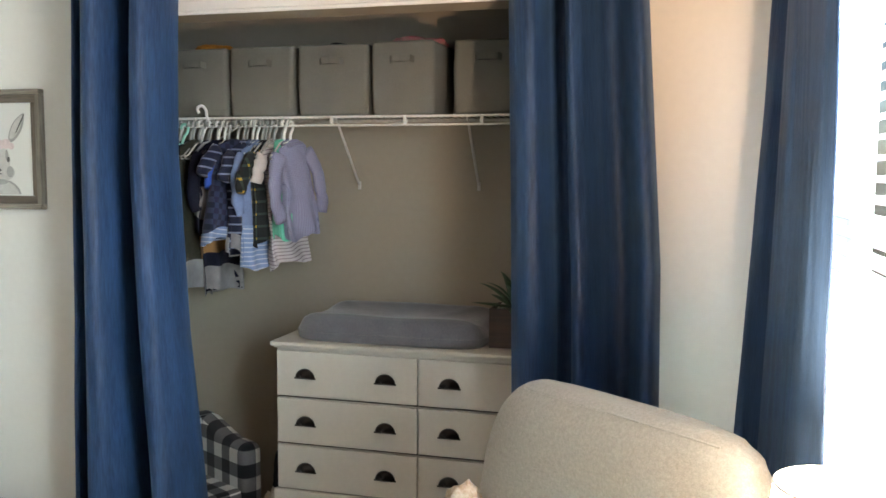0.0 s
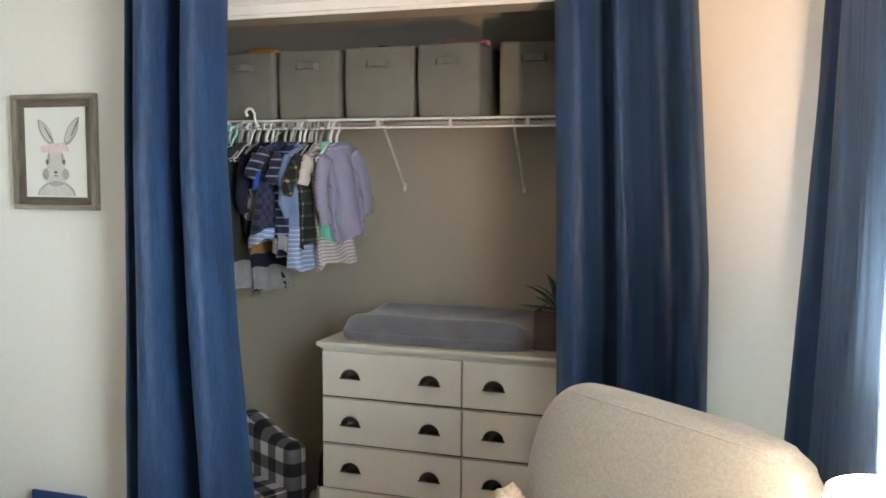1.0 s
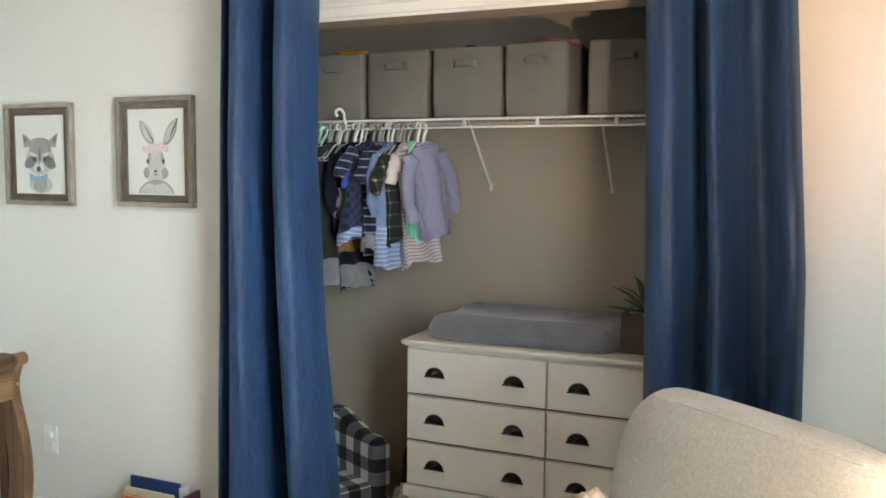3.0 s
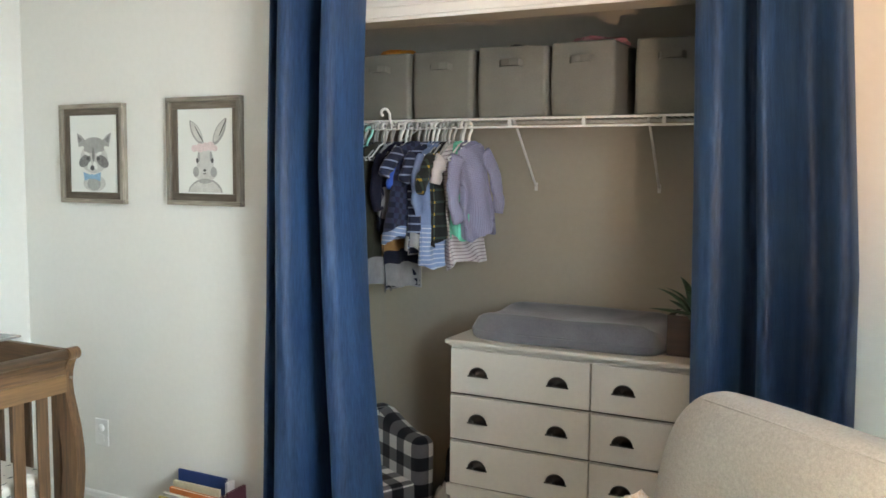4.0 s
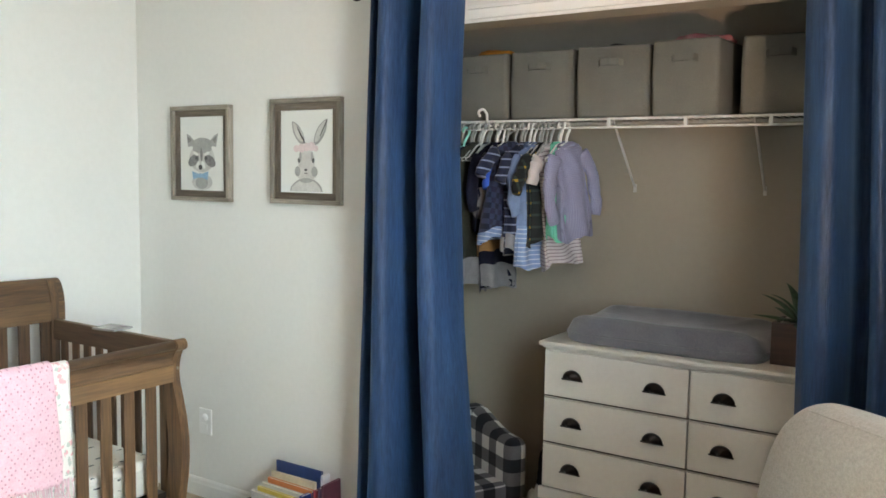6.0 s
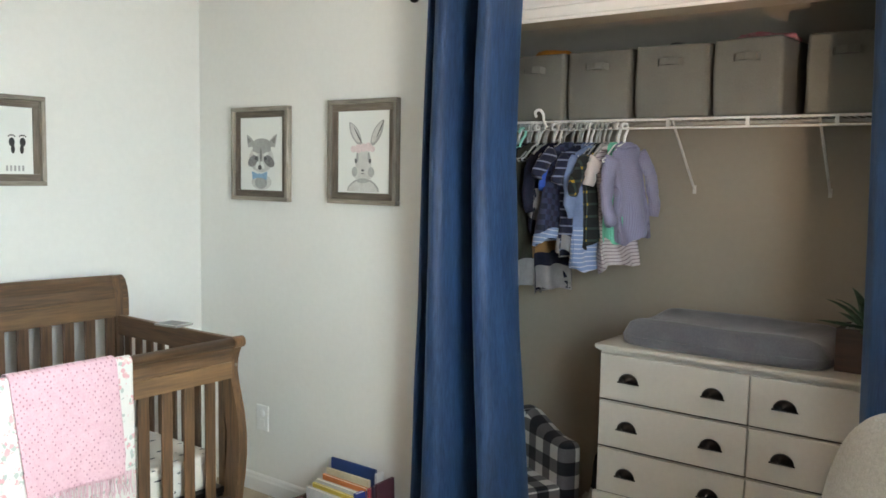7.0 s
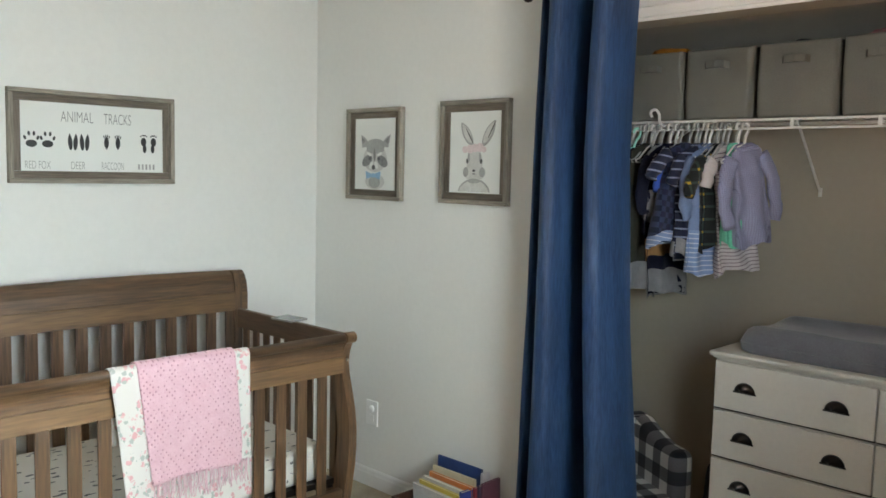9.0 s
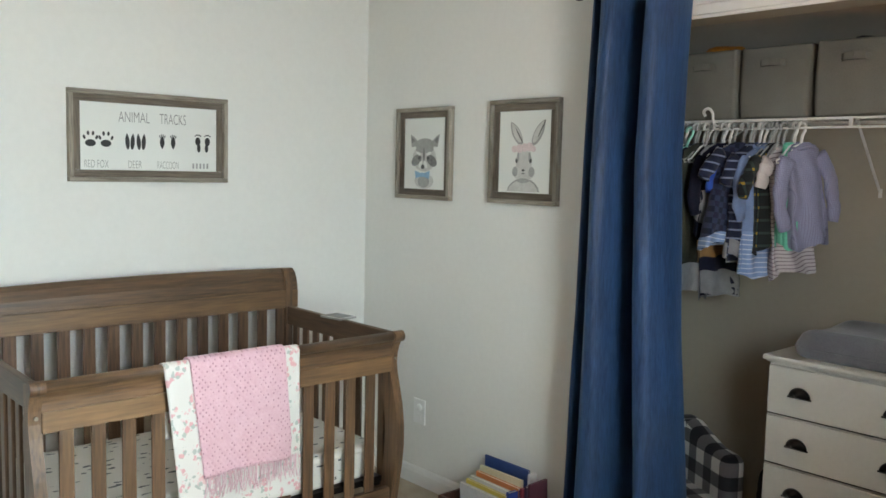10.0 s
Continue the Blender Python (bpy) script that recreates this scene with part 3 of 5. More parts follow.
def wire_shelf():
    t = thing("wire_shelf", pose(0, 0, 0), "white coated wire closet shelf on diagonal braces", "shelf")
    yf, yb, zt, x0, x1 = 0.285, 0.596, 1.700, CLOSET_L + 0.003, CLOSET_R - 0.003
    part("front_rod", tube([(x0, yf, zt), (x1, yf, zt)], 0.0045, 8), WIRE, t)
    part("hang_rod", tube([(x0, yf - 0.004, zt - 0.030), (x1, yf - 0.004, zt - 0.030)], 0.0042, 8), WIRE, t)
    part("rear_rod", tube([(x0, yb, zt), (x1, yb, zt)], 0.003, 6), WIRE, t)
    part("middle_rod", tube([(x0, 0.44, zt - 0.004), (x1, 0.44, zt - 0.004)], 0.003, 6), WIRE, t)
    bm = bmesh.new()
    n = int((x1 - x0) / 0.0254)
    for i in range(1, n):
        x = x0 + i * 0.0254
        tube([(x, yb, zt + 0.003), (x, yf, zt + 0.003)], 0.0014, 5, bm)
    tagged(part("deck_mesh", bm, WIRE, t), kind="stuff")
    for k in range(-2, 4):
        x = -0.975 + 0.2755 * k
        part("upright", box(x - 0.006, x + 0.006, yf - 0.007, yf + 0.002, zt - 0.032, zt + 0.003, bev=0.001), WIRE, t)
    for x, xw in ((-0.962, -0.987), (-0.478, -0.502), (-1.66, -1.66)):
        bm = tube([(x, yf + 0.006, zt - 0.004), (xw, 0.585, 1.464), (xw, 0.597, 1.456)], 0.0048, 7)
        box(xw - 0.006, xw + 0.006, 0.594, 0.5995, 1.436, 1.468, bev=0.001, bm=bm)
        part("brace", bm, BRACE, t, "painted steel brace")


wire_shelf()


def fabric_bin(x0, x1, yf, turn, lean, label):
    """An open cloth storage cube with a handle strap, standing on the shelf."""
    w, d, h = x1 - x0, 0.235, 0.252
    t = thing("fabric_bin", pose((x0 + x1) / 2, yf + d / 2, 1.7055, 0, 0, turn), label, "storage bin", "grey cloth bins on the shelf")
    bm = bmesh.new()
    rings = []
    r, n = 0.018, 5
    heights = (0.0, 0.012, 0.08, 0.16, h - 0.008, h, h, h - 0.012, 0.03)
    for k, z in enumerate(heights):
        inner = 0.006 if k >= 6 else 0.0
        bulge = 0.006 * math.sin(math.pi * min(z / h, 1.0)) + lean * z / h
        hw, hd = w / 2 + bulge * 0.4 - inner - (0.004 if k == 0 else 0), d / 2 + bulge - inner - (0.004 if k == 0 else 0)
        ring = []
        for cx, cy, a0 in ((hw - r, hd - r, 0), (-hw + r, hd - r, 90), (-hw + r, -hd + r, 180), (hw - r, -hd + r, 270)):
            for i in range(n):
                a = radians(a0 + 90 * i / (n - 1))
                wob = 0.004 * noise.noise((cx * 20 + x0 * 30, cy * 20 + a, z * 8)) * z / h
                ring.append(bm.verts.new((cx + r * math.cos(a) + wob, cy + r * math.sin(a) + wob, z + (0.006 * noise.noise((x0 * 9 + a * 0.6, 1.0, 2.0)) if z > 0.2 else 0))))
        rings.append(ring)
    m = len(rings[0])
    for a, b in zip(rings, rings[1:]):
        for i in range(m):
            bm.faces.new((a[i], a[(i + 1) % m], b[(i + 1) % m], b[i]))
    bm.faces.new(rings[0][::-1])
    bm.faces.new(rings[-1])
    part("body", bm, BIN, t, smooth=True)
    yq = -d / 2 - 0.009
    # No hole is cut: a dark patch paints the slot's shade.
    part("handle_hole_shade", box(-0.047, 0.040, yq + 0.001, yq + 0.008, 0.183, 0.203, bev=0.003), BIN_SLOT_SHADE, t, "dark patch painted as the shaded handle slot")
    bm = bmesh.new()
    pts = [(-0.045, yq + 0.002, 0.190), (-0.034, yq - 0.014, 0.194), (0, yq - 0.020, 0.195), (0.034, yq - 0.014, 0.194), (0.045, yq + 0.002, 0.190)]
    lo = [[bm.verts.new((x, y + dy, z + dz)) for dy, dz in ((0, -0.012), (0, 0.012), (0.004, 0.012), (0.004, -0.012))] for x, y, z in pts]
    for a, b in zip(lo, lo[1:]):
        for i in range(4):
            bm.faces.new((a[i], a[(i + 1) % 4], b[(i + 1) % 4], b[i]))
    bm.faces.new(lo[0][::-1])
    bm.faces.new(lo[-1])
    part("handle_strap", bm, BIN, t, smooth=False)
    return t


fabric_bin(-1.655, -1.402, 0.300, 0, 0.0, "grey cloth storage cube with handle, orange cloth on top")
fabric_bin(-1.386, -1.136, 0.300, 0, 0.0, "grey cloth storage cube with strap handle on wire shelf")
fabric_bin(-1.114, -0.850, 0.300, 1.5, 0.002, "grey cloth storage cube with strap handle, bulging side")
fabric_bin(-0.824, -0.590, 0.297, -3.0, 0.004, "grey cloth storage cube filled with pink things")
fabric_bin(-0.529, -0.282, 0.300, 0, 0.0, "grey cloth storage cube in shade on wire shelf")
fabric_bin(-0.235, 0.012, 0.300, 0, 0.0, "grey cloth storage cube in shade on wire shelf")


def heap(name, x, y, z, rx, ry, rz, mat, label, category, seed, lumps=0.35):
    """A soft uneven heap of cloth."""
    bm = bmesh.new()
    bmesh.ops.create_icosphere(bm, subdivisions=4, radius=1.0)
    for v in bm.verts:
        f = 1 + lumps * noise.noise(v.co * 1.7 + Vector((seed, 0, 0))) + 0.14 * noise.noise(v.co * 5 + Vector((0, seed, 0)))
        v.co = Vector((v.co.x * rx * f, v.co.y * ry * f, max(v.co.z, -0.5) * rz * f))
    ob = part(name, bm, mat, smooth=True)
    ob.matrix_basis = pose(x, y, z)
    return tagged(ob, label, category)


ORANGE = material("mustard_cloth", (0.56, 0.22, 0.03), 0.9, scale=20, detail=200, bump=0.4, spread=0.35)
ROSE = material("rose_cloth", (0.45, 0.13, 0.15), 0.9, (0.30, 0.22, 0.20), 30, 160, 0.4)
DARKCLOTH = material("charcoal_cloth", (0.03, 0.03, 0.035), 0.95, scale=20, detail=200, bump=0.4, spread=0.4)
heap("folded_cloth", -1.510, 0.425, 1.959, 0.105, 0.085, 0.030, ORANGE, "mustard orange cloth heaped on a grey bin", "cloth", 1.3)
heap("folded_cloth", -0.708, 0.42, 1.961, 0.10, 0.09, 0.030, ROSE, "rose patterned cloth heaped in a grey bin", "cloth", 4.1, 0.5)
heap("folded_cloth", -0.98, 0.43, 1.954, 0.10, 0.09, 0.02, DARKCLOTH, "dark cloth inside a grey bin", "cloth", 6.6, 0.4)


# ---- dresser ----
def dresser():
    x0, x1, yf, yb, ztop = -1.124, -0.087, 0.125, 0.565, 0.928
    cx = (x0 + x1) / 2
    t = thing("dresser", pose(cx, (yf + yb) / 2, 0) @ Matrix.Diagonal((1, 1, 0.982, 1)), "cream white painted six-drawer dresser with dark cup pulls", "dresser")
    ox, oy = -cx, -(yf + yb) / 2

    def bx(a, b, c, d, e, f, bev=0.003, bm=None):
        return box(a + ox, b + ox, c + oy, d + oy, e, f, bev=bev, bm=bm)

    rows = ((0.728, 0.896), (0.556, 0.722), (0.386, 0.550), (0.212, 0.380))
    bm = bx(x0, x1, yf + 0.004, yb, 0.10, 0.903)
    part("body", bm, DRESSER, t)
    bm = bx(x0 - 0.014, x1 + 0.014, yf - 0.026, yb, 0.911, ztop, bev=0.006)
    part("top", bm, DRESSER, t)
    bm = bx(x0 - 0.006, x1 + 0.006, yf - 0.012, yb, 0.9035, 0.9105, bev=0.003)
    part("cornice", bm, DRESSER, t)
    bm = bx(x0 - 0.012, x1 + 0.012, yf - 0.014, yb, 0.0, 0.098, bev=0.005)
    bx(x0 - 0.006, x1 + 0.006, yf - 0.008, yb, 0.0985, 0.112, bev=0.004, bm=bm)
    bx(x0 - 0.009, x1 + 0.009, yf - 0.016, yf + 0.002, 0.340, 0.384, bev=0.005, bm=bm)
    part("plinth", bm, DRESSER, t)
    mid = -0.600
    for z0, z1 in rows[:3]:
        for a, b in ((x0 + 0.005, mid - 0.0022), (mid + 0.0022, x1 - 0.005)):
            d = part("drawer", bx(a, b, yf - 0.012, yf + 0.003, z0 + 0.002, z1 - 0.002, bev=0.004), DRESSER, t)
            # Solid dark strip paints the shade of the gap below each drawer.
            part("drawer_gap_shade", bx(a, b, yf - 0.004, yf + 0.0035, z0 - 0.0035, z0 + 0.0015, bev=0), GAP, d, "dark strip painted as the shade under the drawer")
            for px in (a + 0.108, b - 0.114):
                zc = (z0 + z1) / 2 - 0.004
                bm = bmesh.new()
                w, h, dep = 0.037, 0.036, 0.029
                rings = []
                for j in range(7):
                    v = math.pi / 2 * j / 6
                    rings.append([bm.verts.new((px + ox + w * math.cos(v) * math.cos(math.pi * i / 14), yf - 0.013 + oy - dep * math.sin(v) * (0.35 + 0.65 * math.sin(math.pi * i / 14)), zc - 0.010 + h * math.sin(math.pi * i / 14) * (math.cos(v) * 0.75 + 0.25))) for i in range(15)])
                for a_, b_ in zip(rings, rings[1:]):
                    for i in range(14):
                        bm.faces.new((a_[i], a_[i + 1], b_[i + 1], b_[i]))
                box(px + ox - w - 0.003, px + ox + w + 0.003, yf - 0.0155 + oy, yf - 0.0125 + oy, zc - 0.013, zc - 0.007, bev=0.001, bm=bm)
                pull = part("cup_pull", bm, BLACK_METAL, d, "dark bronze cup pull", smooth=True)
                s = pull.modifiers.new("thickness", "SOLIDIFY")
                s.thickness = 0.002


dresser()


def changing_pad():
    x0, x1, y0, y1, z0 = -1.076, -0.382, 0.136, 0.530, 0.9115
    t = thing("changing_pad", pose((x0 + x1) / 2, (y0 + y1) / 2, z0), "grey plush covered changing pad on the dresser", "changing pad")
    nx, ny = 44, 30
    w, d = (x1 - x0) / 2, (y1 - y0) / 2
    bm = bmesh.new()

    def height(u, v):
        rim = 0.096
        dip = 0.030 * (1 - min(1, abs(v) / 0.8) ** 3.0) * (1 - 0.5 * abs(u) ** 6)
        return rim - dip + 0.004 * noise.noise((u * 2, v * 2, 0.3))

    def side(u, v):
        n = (abs(u) ** 6 + abs(v) ** 6) ** (1 / 6)
        return n

    top = {}
    for j in range(ny + 1):
        for i in range(nx + 1):
            u, v = 2 * i / nx - 1, 2 * j / ny - 1
            s = max(abs(u), abs(v))
            n = side(u, v)
            k = s / n if n else 1
            e = max(0.0, (s - 0.82) / 0.18)
            drop = 0.05 * (1 - math.sqrt(max(0.0, 1 - e * e)))
            top[i, j] = bm.verts.new((u * k * w, v * k * d, height(u, v) - drop))
    for j in range(ny):
        for i in range(nx):
            bm.faces.new((top[i, j], top[i + 1, j], top[i + 1, j + 1], top[i, j + 1]))
    edge = [top[i, 0] for i in range(nx)] + [top[nx, j] for j in range(ny)] + [top[i, ny] for i in range(nx, 0, -1)] + [top[0, j] for j in range(ny, 0, -1)]
    outline = [(v.co.x, v.co.y) for v in edge]
    prev = edge
    for f, z in ((1.012, 0.030), (1.0, 0.008), (0.97, 0.0)):
        ring = [bm.verts.new((v.co.x * f, v.co.y * f, z)) for v in edge]
        for i in range(len(ring)):
            bm.faces.new((prev[i], prev[(i + 1) % len(ring)], ring[(i + 1) % len(ring)], ring[i]))
        prev = ring
    bm.faces.new(prev)
    cover = part("cover", bm, PAD, t, smooth=True)
    seam = [(v[0] * 1.011, v[1] * 1.011, 0.034) for v in outline]
    part("seam", tube(seam, 0.0022, 6, closed=True), PAD, cover, "stitched plush edge seam", smooth=True)


changing_pad()


def potted_succulent():
    t = thing("potted_plant", pose(-0.300, 0.28, 0.9115), "green succulent in a dark wooden box pot", "plant")
    bm = bmesh.new()
    s, h = 0.076, 0.135
    for a in (box(-s, s, -s, -s + 0.008, 0, h, 0.002), box(-s, s, s - 0.008, s, 0, h, 0.002), box(-s, -s + 0.008, -s + 0.0085, s - 0.0085, 0, h, 0.002), box(s - 0.008, s, -s + 0.0085, s - 0.0085, 0, h, 0.002), box(-s + 0.009, s - 0.009, -s + 0.009, s - 0.009, 0.001, 0.01, 0)):
        joined(bm, a)
    part("pot", bm, POT, t)
    bm = bmesh.new()
    rnd = random.Random(5)
    box(-s + 0.009, s - 0.009, -s + 0.009, s - 0.009, 0.1, 0.125, 0.004, bm=bm)
    for _ in range(60):
        b = bmesh.new()
        bmesh.ops.create_icosphere(b, subdivisions=1, radius=rnd.uniform(0.006, 0.011))
        bmesh.ops.transform(b, matrix=pose(rnd.uniform(-0.06, 0.06), rnd.uniform(-0.06, 0.06), 0.129, 0, 0, rnd.uniform(0, 90)), verts=b.verts)
        joined(bm, b)
    tagged(part("pebbles", bm, SOIL, t), kind="stuff")
    for k in range(17):
        a = k * 2.39996
        length = rnd.uniform(0.11, 0.165)
        rise = rnd.uniform(0.10, 0.95) if k < 12 else 1.4
        bm = bmesh.new()
        rings = []
        for i in range(8):
            f = i / 7
            r = 0.013 * (1 - f ** 2.2) * (0.6 + 0.8 * min(1, f * 3)) + 0.0006
            out = length * f * math.cos(rise * (1 - 0.45 * f)) + 0.008
            up = 0.128 + length * f * math.sin(rise * (1 - 0.45 * f))
            ring = []
            for q in range(6):
                th = 2 * math.pi * q / 6
                side_, thick = r * math.cos(th), 0.35 * r * math.sin(th)
                ring.append(bm.verts.new((out * math.cos(a) - side_ * math.sin(a), out * math.sin(a) + side_ * math.cos(a), up + thick)))
            rings.append(ring)
        for p, q in zip(rings, rings[1:]):
            for i in range(6):
                bm.faces.new((p[i], p[(i + 1) % 6], q[(i + 1) % 6], q[i]))
        bm.faces.new(rings[-1])
        part("leaf", bm, LEAF, t, smooth=True)


potted_succulent()


# ---- armchair by the window ----
def rounded_slab(w_top, w_bot, thick, h, rx, power=3.0, nu=36, nv=26, wrinkle=0.004, seed=0.0):
    """An upholstered slab in x (width), y (thickness), z (height) with soft rounded edges."""
    bm = bmesh.new()
    bmesh.ops.create_uvsphere(bm, u_segments=nu, v_segments=nv, radius=1.0)
    for v in bm.verts:
        x, y, z = v.co
        e = 2.0 / power
        sx = math.copysign(abs(x) ** e, x)
        sy = math.copysign(abs(y) ** 0.75, y)
        sz = math.copysign(abs(z) ** e, z)
        f = (sz + 1) / 2
        w = w_bot + (w_top - w_bot) * f
        q = wrinkle * noise.noise((x * 2.2 + seed, y * 2.2, z * 2.2))
        v.co = (sx * w / 2 + q, sy * thick / 2 + q, f * h + q)
    return bm


def armchair():
    t = thing("armchair", pose(0.104, -1.054, 0, 0, 0, -39.7) @ Matrix.Scale(1.034, 4), "oatmeal linen upholstered armchair in the corner", "armchair")
    def left_edge(z):
        return -0.243 - 0.175 * math.sqrt(max(0.0, 1 - (max(0.0, z - 0.69) / 0.3525) ** 2))

    right = [(0.30, 0.268), (0.90, 0.270), (0.965, 0.266), (1.005, 0.250), (1.030, 0.222), (1.042, 0.180)]
    def rise(x):
        return -0.003 * max(0.0, min(1.0, (0.2 - x) / 0.47))

    bm = bmesh.new()
    nz, nu, grid = 60, 64, []
    for j in range(nz + 1):
        f = j / nz
        z = 0.30 + 0.742 * (1 - (1 - f) ** 1.7)
        a, b = left_edge(z), curve_at(right, z)
        ring = []
        edge_z = math.sqrt(max(0.0, 1 - max(0.0, (z - 0.93) / 0.1125) ** 2.4))
        for k in range(nu):
            g = 2 * math.pi * k / nu
            cs, sn = math.cos(g), math.sin(g)
            s_ = math.copysign(abs(cs) ** 0.55, cs)
            q = math.copysign(abs(sn) ** 0.55, sn)
            x = (a + b) / 2 + (b - a) / 2 * s_
            bow = 0.022 * (1 - ((x - 0.0) / 0.45) ** 2) * max(0.0, (z - 0.75) / 0.3)
            y = 0.070 + q * 0.070 * (0.25 + 0.75 * edge_z) + 0.02 * (z - 0.6)
            w = 0.004 * noise.noise((x * 5, q, z * 5))
            ring.append(bm.verts.new((x + w, y + w, z - 0.010 + 0.2 * bow + rise(x))))
        grid.append(ring)
    for p, q in zip(grid, grid[1:]):
        for k in range(nu):
            bm.faces.new((p[k], p[(k + 1) % nu], q[(k + 1) % nu], q[k]))
    bm.faces.new(grid[-1])
    bm.faces.new(grid[0][::-1])
    back = part("backrest", bm, LINEN, t, smooth=True)
    pts = []
    for k in range(40):
        u = k / 39
        x = -0.24 + 0.46 * u
        pts.append((x, 0.018, 1.0265 + 0.2 * 0.022 * (1 - (x / 0.45) ** 2) + rise(x)))
    part("seam_piping", tube(pts, 0.0022, 6), LINEN, back, "linen piping along the top seam", smooth=True)
    bm = rounded_slab(0.56, 0.56, 0.54, 0.18, 0.1, 5, 40, 20, 0.006, 3.0)
    bmesh.ops.transform(bm, matrix=pose(-0.05, -0.27, 0.27), verts=bm.verts)
    part("seat_cushion", bm, LINEN, t, smooth=True)
    for x in (-0.40, 0.27):
        bm = rounded_slab(0.13, 0.13, 0.62, 0.50, 0.1, 5, 30, 20, 0.004, 5.0 + x)
        bmesh.ops.transform(bm, matrix=pose(x, -0.27, 0.10), verts=bm.verts)
        part("arm", bm, LINEN, t, smooth=True)
    part("base", box(-0.34, 0.21, -0.54, 0.10, 0.10, 0.28, 0.015), LINEN, t)
    for x in (-0.38, 0.25):
        for y in (-0.50, 0.06):
            part("leg", lathe([(0.0005, 0), (0.016, 0), (0.024, 0.105), (0.0005, 0.105)], 12, (x, y, 0)), BOOKBOX, t)


armchair()


def table_lamp():
    part_of = thing("side_table", pose(0.402, -1.53, 0), "small dark wooden side table beside the armchair", "table")
    part("tabletop", lathe([(0.0005, 0.635), (0.110, 0.635), (0.115, 0.645), (0.110, 0.655), (0.0005, 0.655)], 28), BOOKBOX, part_of, smooth=False)
    part("pedestal", lathe([(0.0005, 0.02), (0.02, 0.02), (0.022, 0.3), (0.03, 0.634), (0.0005, 0.634)], 16), BOOKBOX, part_of, smooth=True)
    part("foot", lathe([(0.0005, 0.0), (0.105, 0.0), (0.10, 0.019), (0.0005, 0.019)], 24), BOOKBOX, part_of)
    t = thing("table_lamp", pose(0.402, -1.53, 0.655), "lit table lamp with a pale drum shade", "lamp")
    part("base", lathe([(0.0005, 0.0), (0.06, 0.0), (0.06, 0.012), (0.02, 0.02), (0.035, 0.06), (0.04, 0.10), (0.018, 0.17), (0.008, 0.19), (0.008, 0.34), (0.0005, 0.34)], 22), TRIM, t, smooth=True)
    bm = lathe([(0.090, 0.300), (0.081, 0.392), (0.071, 0.482)], 40)
    shade = part("shade", bm, SHADE, t, "glowing cloth shade", smooth=True)
    for r, z in ((0.090, 0.300), (0.071, 0.482)):
        ring = [(r * math.cos(2 * math.pi * k / 40), r * math.sin(2 * math.pi * k / 40), z) for k in range(40)]
        part("rim", tube(ring, 0.0022, 6, closed=True), TRIM, shade, smooth=True)


table_lamp()


# ---- crib ----
CF, CB, CN, CFAR, CRIB_TALL = -2.306, -3.085, -1.862, -0.515, 0.98


